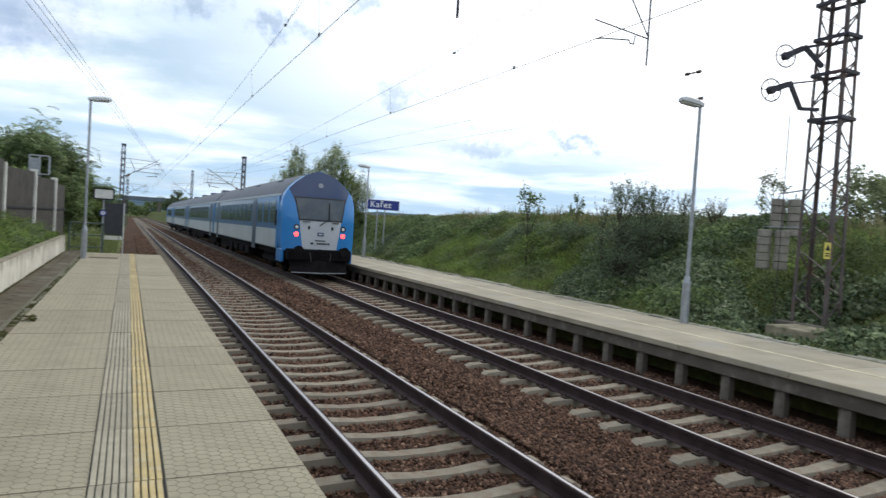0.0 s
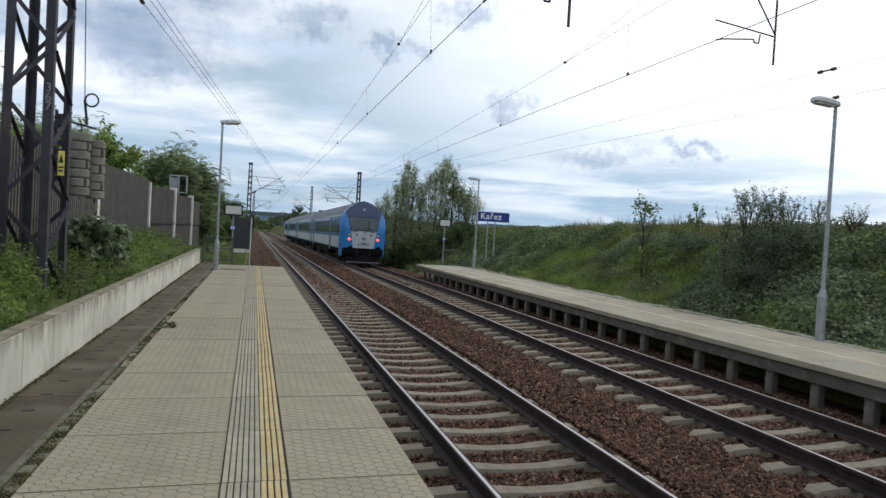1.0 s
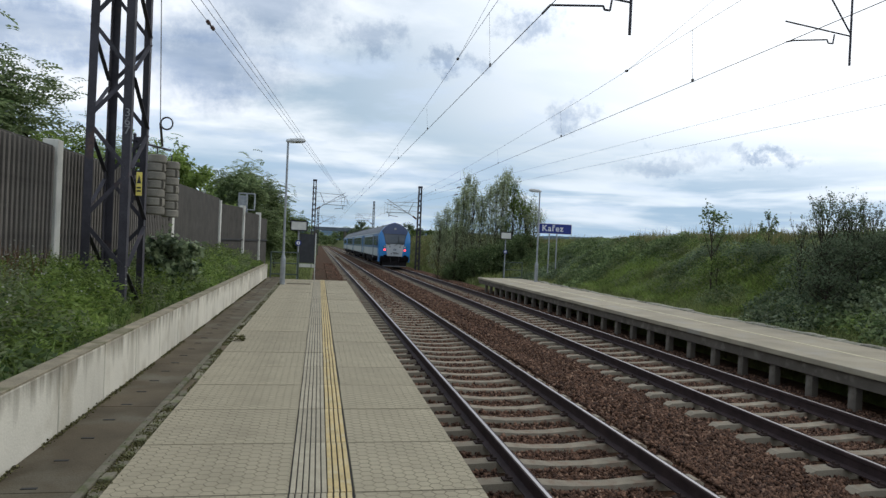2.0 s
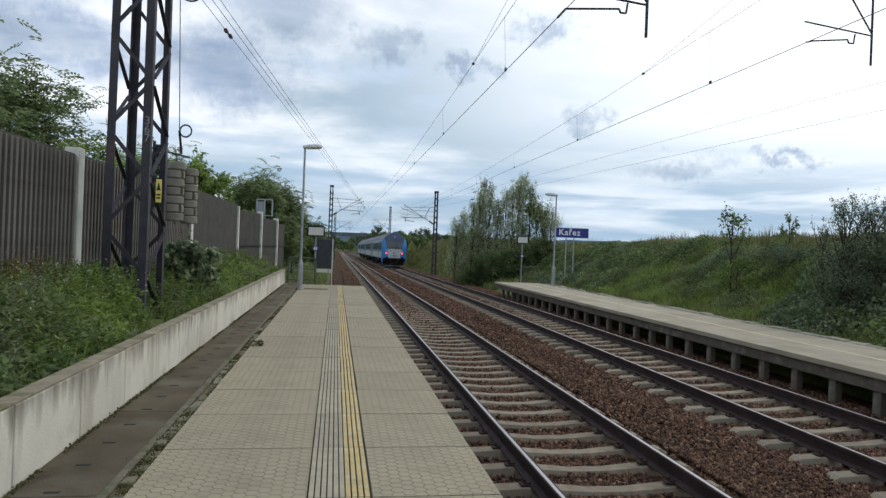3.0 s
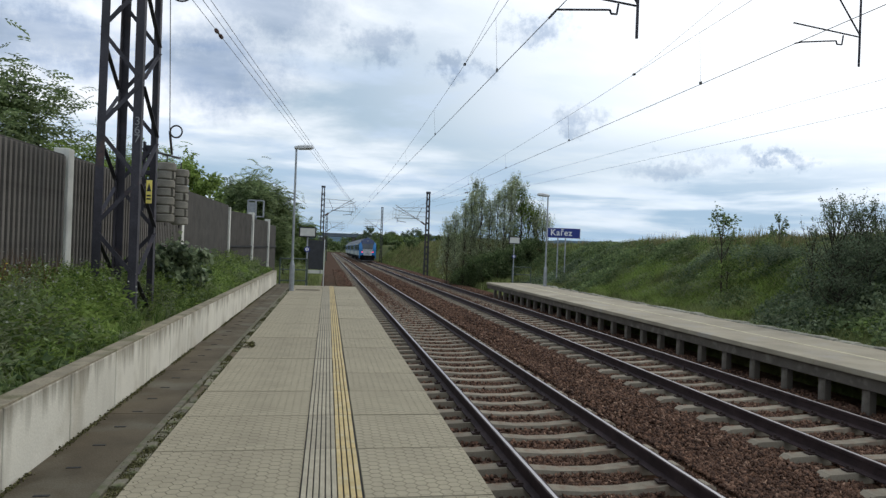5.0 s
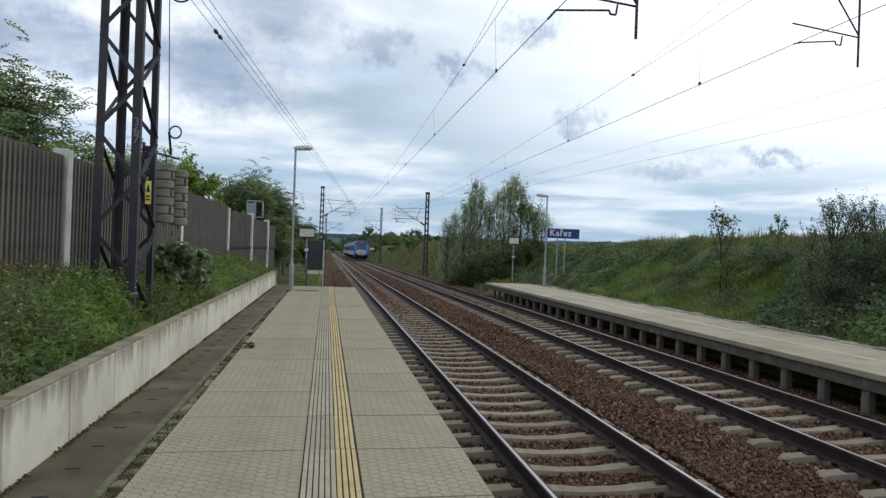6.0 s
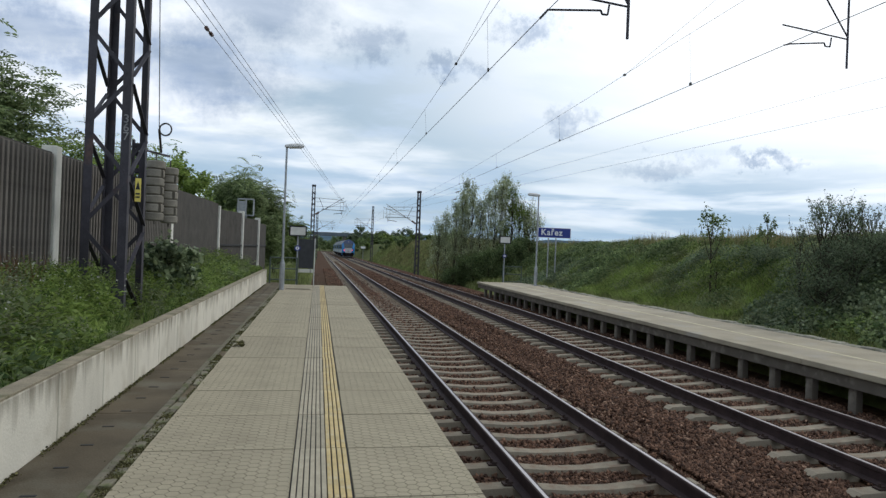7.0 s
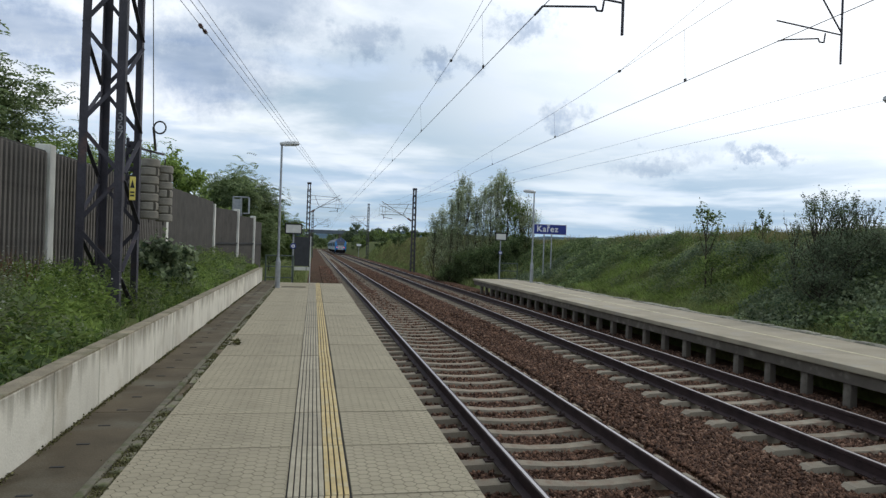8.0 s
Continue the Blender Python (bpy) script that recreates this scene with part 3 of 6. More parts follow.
# ---- loose ballast stones ----
def stones(name, x0, x1, y0, y1, per_m2, size, rng, mat="stone"):
    n = int((x1 - x0) * (y1 - y0) * per_m2)
    x, y = rng.uniform(x0, x1, n), rng.uniform(y0, y1, n)
    keep = np.ones(n, bool)
    level = np.full(n, -0.808)
    level = np.where((x > 4.05) & (x < 5.35), -0.775 + 0.02 * np.sin(x * 5 + y), level)
    level = np.where(x < 1.35, -0.80, level)
    level = np.where(x < 0.6, -0.875 - (0.6 - x) * 0.07, level)
    level = np.where(x > 8.0, -0.82 + np.clip(x - 8.0, 0, 0.5) * 0.08, level)
    for cx, first in ((T1, FIRST), (T2, FIRST2)):
        near = np.abs(((y - first) / STEP) - np.round((y - first) / STEP)) * STEP
        on = (np.abs(x - cx) < 1.25) & (near < 0.115)
        keep &= ~on
        for s in (-1, 1):
            keep &= np.abs(x - (cx + s * 0.753)) > 0.10
        level = np.where((np.abs(x - cx) < 1.2) & (near > 0.2), level - 0.012, level)
    for cx in (T1, T2):
        keep &= (y < 34) | (np.abs(x - cx) > 0.85) | (rng.uniform(0, 1, n) < 0.35)
    x, y, level = x[keep], y[keep], level[keep]
    n = len(x)
    octa = np.array([(1, 0, 0), (-1, 0, 0), (0, 1, 0), (0, -1, 0), (0, 0, 1), (0, 0, -1)], float)
    v = (octa[None] * rng.uniform(0.7, 1.35, (n, 6, 1)) + rng.normal(size=(n, 6, 3)) * 0.28) * (size * rng.uniform(0.55, 1.3, n))[:, None, None] * np.array([1.2, 0.95, 0.75])
    q = rng.normal(size=(n, 4))
    q /= np.linalg.norm(q, axis=1)[:, None]
    w, a, b, c = q.T
    R = np.stack([1 - 2 * (b * b + c * c), 2 * (a * b - c * w), 2 * (a * c + b * w), 2 * (a * b + c * w), 1 - 2 * (a * a + c * c), 2 * (b * c - a * w),
                  2 * (a * c - b * w), 2 * (b * c + a * w), 1 - 2 * (a * a + b * b)], 1).reshape(n, 3, 3)
    v = np.einsum("nij,nkj->nki", R, v)
    z = level + rng.uniform(-0.010, 0.016, n) + 0.020 * np.clip((y - 14) / 14, 0, 1) + 0.012 * np.clip((y - 30) / 12, 0, 1) - 0.005 * np.maximum(0, y - 24)
    v += np.stack([x, y, z], 1)[:, None]
    f = np.array([(0, 2, 4), (2, 1, 4), (1, 3, 4), (3, 0, 4), (2, 0, 5), (1, 2, 5), (3, 1, 5), (0, 3, 5)])
    f = (f[None] + 6 * np.arange(n)[:, None, None]).reshape(-1, 3)
    tagged(new(name, raw(name, v.reshape(-1, 3), f, M[mat])), "loose reddish brown crushed ballast stones between the sleepers", "ballast stones", kind="stuff")


M["gravel"] = material("gravel", (0.098, 0.071, 0.050), 0.95, vary=0.3, scale=9, fine=60, bump=0.2, spec=0.1, island=0.45)


def verge_stones(rng):
    """Thin brown gravel beside the track past the platform."""
    stones("gravel", -0.9, 1.2, 25.6, 60, 150, 0.035, rng, "gravel")


def lay_ballast():
    rng = np.random.default_rng(7)
    stones("ballast_stones", 1.0, 8.6, 1.8, 7.5, 1650, 0.0228, rng)
    stones("ballast_stones", 1.0, 8.6, 7.5, 16, 850, 0.0275, rng)
    verge_stones(rng)
    stones("ballast_stones", 1.0, 8.6, -6, 1.8, 300, 0.036, rng)
    stones("ballast_stones", 1.0, 8.6, 16, 34, 300, 0.034, rng)
    stones("ballast_stones", 0.6, 8.8, 34, 70, 130, 0.042, rng)


lay_ballast()


# ---- platform lamps ----
def street_lamp(x, y, z, side, h=4.76):
    """side: +1 when the head points towards +x."""
    t = thing("platform_lamp", "tall grey galvanised platform lamp with one flat head", "street lamp", "platform lamps", at=pose(x, y, z, 0, 0, 0 if side > 0 else 180))
    bm = B()
    tube(bm, (0, 0, -0.3), (0, 0, 0.85), 0.085, 12)
    tube(bm, (0, 0, 0.85), (0, 0, 1.0), 0.085, 12, 0.045)
    part("base_tube", bm, M["galv"], t, "thick painted lower tube", True)
    part("pole", tube(B(), (0, 0, 1.0), (0, 0, h - 0.06), 0.042, 12, 0.034), M["galv"], t, smooth=True)
    part("service_door", box(B(), -0.04, 0.04, -0.092, -0.08, 0.35, 0.70, 0.004), M["galv"], t)
    bm = B()
    secs = []
    for u, w, lo, hi in ((-0.07, 0.04, -0.02, 0.03), (-0.05, 0.07, -0.05, 0.045), (0.10, 0.105, -0.055, 0.075), (0.35, 0.125, -0.055, 0.085), (0.50, 0.11, -0.05, 0.065), (0.56, 0.06, -0.035, 0.03)):
        secs.append([(u, -w, lo * 0.6), (u, -w * 0.7, lo), (u, w * 0.7, lo), (u, w, lo * 0.6), (u, w * 0.95, hi * 0.5), (u, w * 0.55, hi), (u, -w * 0.55, hi), (u, -w * 0.95, hi * 0.5)])
    part("head", loft(bm, secs), M["lamp_head"], t, "pale grey lamp head", True, at=pose(0, 0, h, 0, -4, 0))
    part("lens", box(B(), 0.06, 0.50, -0.085, 0.085, -0.075, -0.045, 0.02), M["lamp_glass"], t, at=pose(0, 0, h, 0, -4, 0))
    return t


street_lamp(-1.14, 22.4, 0, 1)
street_lamp(10.72, 10.27, RP, -1, 4.60)
street_lamp(10.62, 31.1, RP, -1, 4.48)


# ---- noise barrier ----
FENCE = [(-4.75, -10.0, 2.85), (-4.52, -3.4, 2.85), (-4.30, 3.5, 2.85), (-4.03, 10.95, 2.86), (-3.76, 17.7, 2.92), (-3.60, 24.7, 2.76), (-3.10, 27.7, 2.74), (-2.70, 30.4, 2.58), (-2.55, 33.0, 2.45)]


def noise_barrier():
    f = thing("noise_barrier", "dark brown ribbed noise barrier between pale concrete posts", "fence", kind="structure")
    for (x0, y0, z0), (x1, y1, z1) in zip(FENCE, FENCE[1:]):
        a, b = Vector((x0, y0, 0)), Vector((x1, y1, 0))
        d = b - a
        n = d.length
        rz = math.degrees(math.atan2(d.y, d.x))
        h = min(z0, z1) if y0 > 24 else z0
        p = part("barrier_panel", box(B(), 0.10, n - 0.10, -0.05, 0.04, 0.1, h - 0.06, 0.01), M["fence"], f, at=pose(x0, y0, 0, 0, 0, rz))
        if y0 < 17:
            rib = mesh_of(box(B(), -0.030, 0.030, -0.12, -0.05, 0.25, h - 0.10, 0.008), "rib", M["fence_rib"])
            k = 0.18
            while k < n - 0.15:
                piece("rib", rib, p, pose(k, 0, 0))
                k += 0.13
        else:
            if y0 > 24:
                part("joint_rail", box(B(), 0.1, n - 0.1, -0.09, -0.04, 1.35, 1.42), M["black"], p)
    for x, y, z in FENCE:
        if y > 32:
            continue
        part("barrier_post", box(B(), x - 0.11, x + 0.11, y - 0.11, y + 0.11, -0.6, z + 0.03, 0.012), M["fence_post"], f, "pale concrete post")


# Panel finish without the gap shade, so the ribs come out lighter.
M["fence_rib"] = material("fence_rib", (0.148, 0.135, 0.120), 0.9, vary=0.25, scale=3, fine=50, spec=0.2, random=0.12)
noise_barrier()


# ---- overhead line masts ----
def lattice(t, cx, cy, w, d, z0, z1, leg=0.075, step=0.62, taper=0.8, mat="mast", lace=0.045, single=False):
    """Four angle legs with zigzag lacing on four faces."""
    def corner(i, z):
        k = 1 - (1 - taper) * (z - z0) / (z1 - z0)
        sx, sy = ((-1, -1), (1, -1), (1, 1), (-1, 1))[i]
        return Vector((cx + sx * w / 2 * k, cy + sy * d / 2 * k, z))
    for i in range(4):
        sx, sy = ((-1, -1), (1, -1), (1, 1), (-1, 1))[i]
        bm = B()
        secs = []
        for z in (z0, z1):
            c = corner(i, z)
            x0, x1 = sorted((c.x, c.x - sx * leg))
            y0, y1 = sorted((c.y, c.y - sy * 0.012))
            secs.append([(x0, y0, z), (x1, y0, z), (x1, y1, z), (x0, y1, z)])
        loft(bm, secs)
        secs = []
        for z in (z0, z1):
            c = corner(i, z)
            x0, x1 = sorted((c.x, c.x - sx * 0.012))
            y0, y1 = sorted((c.y - sy * 0.0125, c.y - sy * leg))
            secs.append([(x0, y0, z), (x1, y0, z), (x1, y1, z), (x0, y1, z)])
        loft(bm, secs)
        part("leg", bm, M[mat], t)
    for i in range(4):
        bm = B()
        j = (i + 1) % 4
        z, flip = z0 + 0.25, (i % 2 == 0)
        while z + step < z1:
            a, b = (corner(i, z), corner(j, z + step)) if flip else (corner(j, z), corner(i, z + step))
            one = B() if single else bm
            ins = (b - a).normalized() * leg * 0.8
            a, b = a + ins, b - ins
            bar(one, a, b, lace, 0.012) if i % 2 else bar(one, a, b, 0.012, lace)
            if single:
                part("lacing_bar", one, M[mat], t)
            z, flip = z + step, not flip
        if single:
            bm.free()
        else:
            tagged(part("lacing", bm, M[mat], t), kind="stuff")


def disc_weights(t, x, y, z0, z1, n, r=0.13):
    bm = B()
    tube(bm, (x, y, z0 - 0.06), (x, y, z1 + 0.12), 0.012, 6)
    part("weight_rod", bm, M["wire"], t)
    h = (z1 - z0) / n
    me = B()
    secs = [[((rr if k else 0.03) * math.cos(a), (rr if k else 0.03) * math.sin(a), zz) for k, a in ((k, 2 * math.pi * k / 36) for k in range(36))]
            for rr, zz in ((r * 0.86, 0.0), (r, 0.02), (r, h - 0.025), (r * 0.86, h - 0.006))]
    me = mesh_of(loft(me, secs), "weight", M["weight"], True)
    for k in range(n):
        piece("weight", me, t, pose(x + random.uniform(-0.008, 0.008), y, z0 + k * h, 0, 0, (-38 if k % 2 else 150) + random.uniform(-12, 12)))


def ring(bm, c, r, thick, axis, n=24):
    c = Vector(c)
    u = Vector(axis).orthogonal().normalized()
    v = Vector(axis).normalized().cross(u)
    pts = [c + u * r * math.cos(2 * math.pi * k / n) + v * r * math.sin(2 * math.pi * k / n) for k in range(n + 1)]
    return pipe(bm, pts, thick, 6)


def tension_wheel(t, c, r, arm_to):
    bm = ring(B(), c, r, 0.014, (0.25, 1, 0))
    part("wheel_rim", bm, M["mast"], t)
    c = Vector(c)
    bm = B()
    tube(bm, c + Vector((0, -0.06, 0)), c + Vector((0, 0.06, 0)), r * 0.36, 14)
    for k in range(6):
        a = math.pi * k / 3
        tube(bm, c, c + Vector((math.cos(a) * r, -0.25 * math.cos(a) * r, math.sin(a) * r)), 0.009, 5)
    part("hub", bm, M["mast"], t)
    arm_to = Vector(arm_to)
    bm = B()
    for s in (-0.05, 0.05):
        bar(bm, c + Vector((0, s, 0)), arm_to + Vector((0, s, 0)), 0.014, 0.11)
    part("wheel_arm", bm, M["mast"], t)


def warning_sign(t, x, y, z, w=0.20, h=0.42):
    p = part("warning_plate", box(B(), x - w / 2, x + w / 2, y - 0.012, y, z - h / 2, z + h / 2, 0.004), M["sign_yellow"], t, "yellow high voltage warning plate")
    bm = B()
    v = [bm.verts.new((x + a * w * 0.38, y - 0.0165, z + h * 0.02 + b * h * 0.36)) for a, b in ((-1, 0), (1, 0), (0, 1))]
    w2 = [bm.verts.new((q.co.x, y - 0.0125, q.co.z)) for q in v]
    bm.faces.new(v), bm.faces.new(w2[::-1])
    for k in range(3):
        bm.faces.new((v[k], v[(k + 1) % 3], w2[(k + 1) % 3], w2[k]))
    part("warning_triangle", bm, M["black"], p)
    bm = B()
    for k in range(2):
        box(bm, x - w * 0.36, x + w * 0.36, y - 0.016, y - 0.0125, z - h * (0.20 + 0.14 * k), z - h * (0.13 + 0.14 * k))
    part("writing_bars", bm, M["black"], p)


def collar(t, x, y, w, d, z):
    """Four flat bars clamped round a mast."""
    bm = B()
    for s in (-1, 1):
        box(bm, x - w / 2, x + w / 2, y + s * d / 2 - 0.03, y + s * d / 2 + 0.03, z, z + 0.07)
        box(bm, x + s * w / 2 - 0.03, x + s * w / 2 + 0.03, y - d / 2, y + d / 2, z + 0.002, z + 0.068)
    part("collar", bm, M["mast"], t)


def anchor_mast_left():
    t = thing("anchor_mast", "dark steel lattice mast with hanging concrete tension weights", "railway mast", "overhead line masts")
    lattice(t, -3.05, 10.75, 0.62, 1.05, 0.0, 9.4, leg=0.115, step=0.72, taper=0.9, lace=0.058, single=True)
    part("foundation", box(B(), -3.45, -2.65, 10.1, 11.4, -0.4, 0.24, 0.02), M["concrete"], t)
    warning_sign(t, -2.595, 10.20, 2.24, 0.08, 0.34)
    disc_weights(t, -2.78, 12.0, 1.85, 2.88, 7, 0.15)
    disc_weights(t, -2.60, 12.25, 1.82, 2.80, 7, 0.140)
    part("weight_guide", bar(B(), (-3.0, 11.25, 3.0), (-2.58, 12.05, 2.97), 0.03, 0.03), M["mast"], t)
    # Third column of weights; its shaded look comes from the dark mast colour.
    dark_column = part("guide_rack", box(B(), -2.99, -2.95, 11.28, 11.34, 2.0, 3.12, 0.006), M["mast"], t, "third weight column between the legs, built dark for its shade")
    for k in range(8):
        part("rack_plate", box(B(), -2.95, -2.78 - 0.03 * (k % 2), 11.28, 11.40, 2.05 + 0.135 * k, 2.12 + 0.135 * k, 0.008), M["mast"], dark_column)
    bm = ring(B(), (-2.56, 11.6, 3.36), 0.10, 0.014, (0.2, 1, 0))
    tube(bm, (-2.66, 11.8, 3.0), (-2.66, 11.6, 3.36), 0.02, 8)
    tube(bm, (-2.66, 11.6, 3.36), (-2.66, 11.2, 6.3), 0.008, 6)
    part("pulley_rope", bm, M["wire"], t)
    tension_wheel(t, (-2.39, 10.9, 5.50), 0.20, (-2.85, 10.9, 5.75))
    collar(t, -3.05, 10.75, 0.70, 1.08, 6.3)
    tx = bpy.data.curves.new("mast_number", "FONT")
    tx.body, tx.size, tx.align_x, tx.align_y = "3\n6\n7", 0.17, "CENTER", "CENTER"
    tx.space_line, tx.extrude = 0.75, 0.002
    tx.materials.append(M["number"])
    o = new("mast_number", tx)
    o.parent = t
    o.matrix_basis = pose(-2.79, 10.205, 3.13, 90, 0, 0)
    return t


M["number"] = material("number", (0.24, 0.24, 0.25), 0.6, vary=0.2, bump=0)
anchor_mast_left()


def anchor_mast_right():
    t = thing("anchor_mast", "rusty grey lattice mast pair with tension wheels and stacked weights", "railway mast", "overhead line masts")
    lattice(t, 13.32, 9.15, 0.50, 0.80, -0.1, 9.4, leg=0.070, step=0.5, taper=0.72, lace=0.040, mat="rusty_mast", single=True)
    part("foundation", box(B(), 12.85, 13.75, 8.6, 9.75, -0.6, 0.06, 0.03), M["concrete"], t)
    part("plinth", box(B(), 11.78, 12.70, 8.22, 9.15, -0.7, 0.06, 0.03), M["coping"], t, "worn concrete plinth")
    warning_sign(t, 12.97, 8.77, 1.62, 0.20, 0.34)
    for x, y, z0, z1, n in ((13.40, 10.6, 1.12, 2.04, 5), (13.60, 10.30, 1.12, 2.04, 5), (13.80, 10.62, 2.08, 2.78, 4), (14.02, 10.34, 1.90, 2.78, 5)):
        disc_weights(t, x, y, z0, z1, n, 0.155)
    part("weight_guide", bar(B(), (13.25, 9.5, 2.92), (14.0, 10.7, 2.92), 0.03, 0.03), M["galv"], t)
    part("weight_guide", bar(B(), (13.25, 9.5, 2.10), (13.45, 10.7, 2.10), 0.03, 0.02), M["galv"], t)
    tension_wheel(t, (12.22, 9.5, 5.62), 0.23, (12.80, 9.5, 5.90))
    tension_wheel(t, (11.86, 9.5, 4.86), 0.23, (12.42, 9.5, 5.08))
    bm = B()
    bar(bm, (12.80, 9.5, 5.90), (13.12, 9.3, 5.5), 0.05, 0.10)
    bar(bm, (12.80, 9.5, 5.90), (13.12, 9.3, 5.98), 0.05, 0.05)
    bar(bm, (12.42, 9.5, 5.08), (12.78, 9.5, 4.60), 0.05, 0.11)
    bar(bm, (12.78, 9.5, 4.60), (13.12, 9.3, 4.60), 0.05, 0.07)
    bar(bm, (12.42, 9.5, 5.08), (13.12, 9.3, 5.22), 0.03, 0.03)
    part("wheel_bracket", bm, M["mast"], t)
    for z in (4.35, 5.3, 6.05, 6.8):
        collar(t, 13.32, 9.15, 0.48, 0.72, z)
    part("rope", tube(B(), (12.62, 9.6, 0.0), (12.62, 9.6, 4.45), 0.011, 6), M["wire"], t)
    return t


anchor_mast_right()


def line_mast(x, y, top, side, reach, hi, lo, label):
    """A slim lattice mast with a hinged bracket over one track. side: which way the bracket points."""
    z0 = zr(y) - 0.3
    t = thing("line_mast", label, "railway mast", "overhead line masts")
    lattice(t, x, y, 0.44, 0.44, z0 - 0.6, top, leg=0.10, step=0.55, taper=0.72, lace=0.05)
    part("mast_cap", box(B(), x - 0.2, x + 0.2, y - 0.2, y + 0.2, top, top + 0.18, 0.03), M["mast"], t)
    e = x + side * reach
    bm = B()
    pipe(bm, [(x + side * 0.2, y, hi), (x + side * 0.55, y, hi), (e, y, hi - 0.12)], 0.024, 6)
    part("top_tube", bm, M["galv"], t)
    part("bracket_tube", tube(B(), (x + side * 0.2, y, lo), (e + side * 0.1, y, hi + 0.15), 0.030, 6), M["galv"], t)
    part("stay_tube", tube(B(), (x + side * 0.75, y + 0.1, lo + 0.40), (e + side * 0.35, y + 0.1, hi - 0.12), 0.022, 6), M["galv"], t)
    part("stay_tube", tube(B(), (x + side * 0.55, y, hi), (x + side * 1.05, y, lo + 0.52), 0.022, 6), M["mast"], t)
    bm = B()
    tube(bm, (x + side * 0.8, y, lo + 0.55), (e + side * 0.2, y, lo + 0.5), 0.024, 6)
    tube(bm, (e - side * 0.1, y, lo + 0.5), (e - side * 0.1, y, lo + 0.1), 0.03, 6)
    tube(bm, (e - side * 0.1, y, lo + 0.25), (e - side * 0.9, y, lo + 0.15), 0.025, 6)
    part("registration_arm", bm, M["mast"], t)
    for dz, y2 in ((0.16, 0.25), (-0.30, -0.2)):
        part("stay_tube", tube(B(), (x + side * 0.2, y + y2, hi - 0.55 + dz), (e + side * 0.25, y + y2, hi - 0.45 + dz), 0.016, 6), M["galv"], t)
    for k in range(3):
        part("hanger", tube(B(), (e - side * (0.25 - 0.28 * k), y + 0.05, lo + 0.35), (e - side * (0.25 - 0.28 * k), y + 0.05, hi - 0.2 - 0.1 * k), 0.014, 6), M["galv"], t)
    part("insulator", tube(B(), (x + side * 0.25, y, lo + 0.03), (x + side * 0.6, y, lo + 0.27), 0.08, 8), M["insulator"], t)
    return t


line_mast(-0.62, 66, 7.2, 1, 2.9, 6.1, 4.45, "slim dark lattice mast with a bracket over the track")
line_mast(8.97, 60, 6.62, -1, 2.9, 5.3, 3.75, "slim dark lattice mast with a slanting bracket over the track")
line_mast(-0.35, 122, 7.0, 1, 2.9, 5.8, 4.2, "distant dark lattice mast with a bracket")
line_mast(9.4, 118, 8.5, -1, 2.9, 6.4, 4.6, "distant dark lattice mast with a bracket")


# ---- overhead wires ----
def overhead_line(cx, wz, extra, sup, reach, ARM_Y, thick=0.016):
    t = thing("overhead_line", "thin dark contact wire and carrying wire with droppers", "overhead wire", "overhead wires")
    bm = B()
    ys = [-20, 8.6, 24, 60, 120, 200, 300]
    off = [0.0, 0.0, 0.0, -0.2, 0.2, -0.2, 0.2]
    pipe(bm, [(cx + o, y, wz - drop(y)) for y, o in zip(ys, off)], 0.0062, 5)
    part("contact_wire", bm, M["wire"], t)
    bm = B()
    pts = []
    for y in np.arange(-20, 301, 4.0):
        span = 57.0
        u = ((y - 8.6) % span) - span / 2
        pts.append((cx - 0.05, y, 5.05 + extra + 8.2e-4 * u * u - drop(y)))
    pipe(bm, pts, 0.0042, 5)
    part("carrying_wire", bm, M["wire"], t)
    u = (13.7 - 8.6) - 28.5
    part("stitch_wire", tube(B(), (cx - 0.05, 13.7, 5.05 + extra + 8.2e-4 * u * u), (cx - 0.05, ARM_Y, 6.15 + extra), 0.0035, 5), M["wire"], t)
    for y in np.arange(4.4, 120, 6.68):
        bm = B()
        u = ((y - 8.6) % 57.0) - 28.5
        x = cx + (0.0 if y < 24 else -0.2 * (y - 24) / 36 if y < 60 else -0.2)
        x2 = cx - 0.05
        tube(bm, (x, y, wz - drop(y)), (x2, y, 5.05 + extra + 8.2e-4 * u * u - drop(y)), 0.0026, 4)
        box(bm, x - 0.012, x + 0.012, y - 0.03, y + 0.03, wz - drop(y) - 0.005, wz - drop(y) + 0.05)
        part("dropper", bm, M["wire"], t)
    bm = B()
    tx = cx + reach
    tube(bm, (tx, ARM_Y, sup - 0.42), (tx, ARM_Y, 7.6), thick * 1.35, 8)
    tube(bm, (tx, ARM_Y, sup + 0.02), (cx - 0.02, ARM_Y, sup + 0.13), thick, 8)
    pipe(bm, [(tx - 0.28, ARM_Y, sup + 0.02), (tx - 0.30, ARM_Y, sup - 0.12), (tx - 0.38, ARM_Y, sup - 0.12), (tx - 0.40, ARM_Y, sup - 0.07), (cx + 0.12, ARM_Y, sup - 0.14), (cx + 0.01, ARM_Y, wz + 0.01)], thick * 0.95, 8)
    tube(bm, (tx, ARM_Y, sup + 0.05), (tx - 0.75, ARM_Y, sup + 1.1), thick, 8)
    part("steady_arm", bm, M["mast"], t)


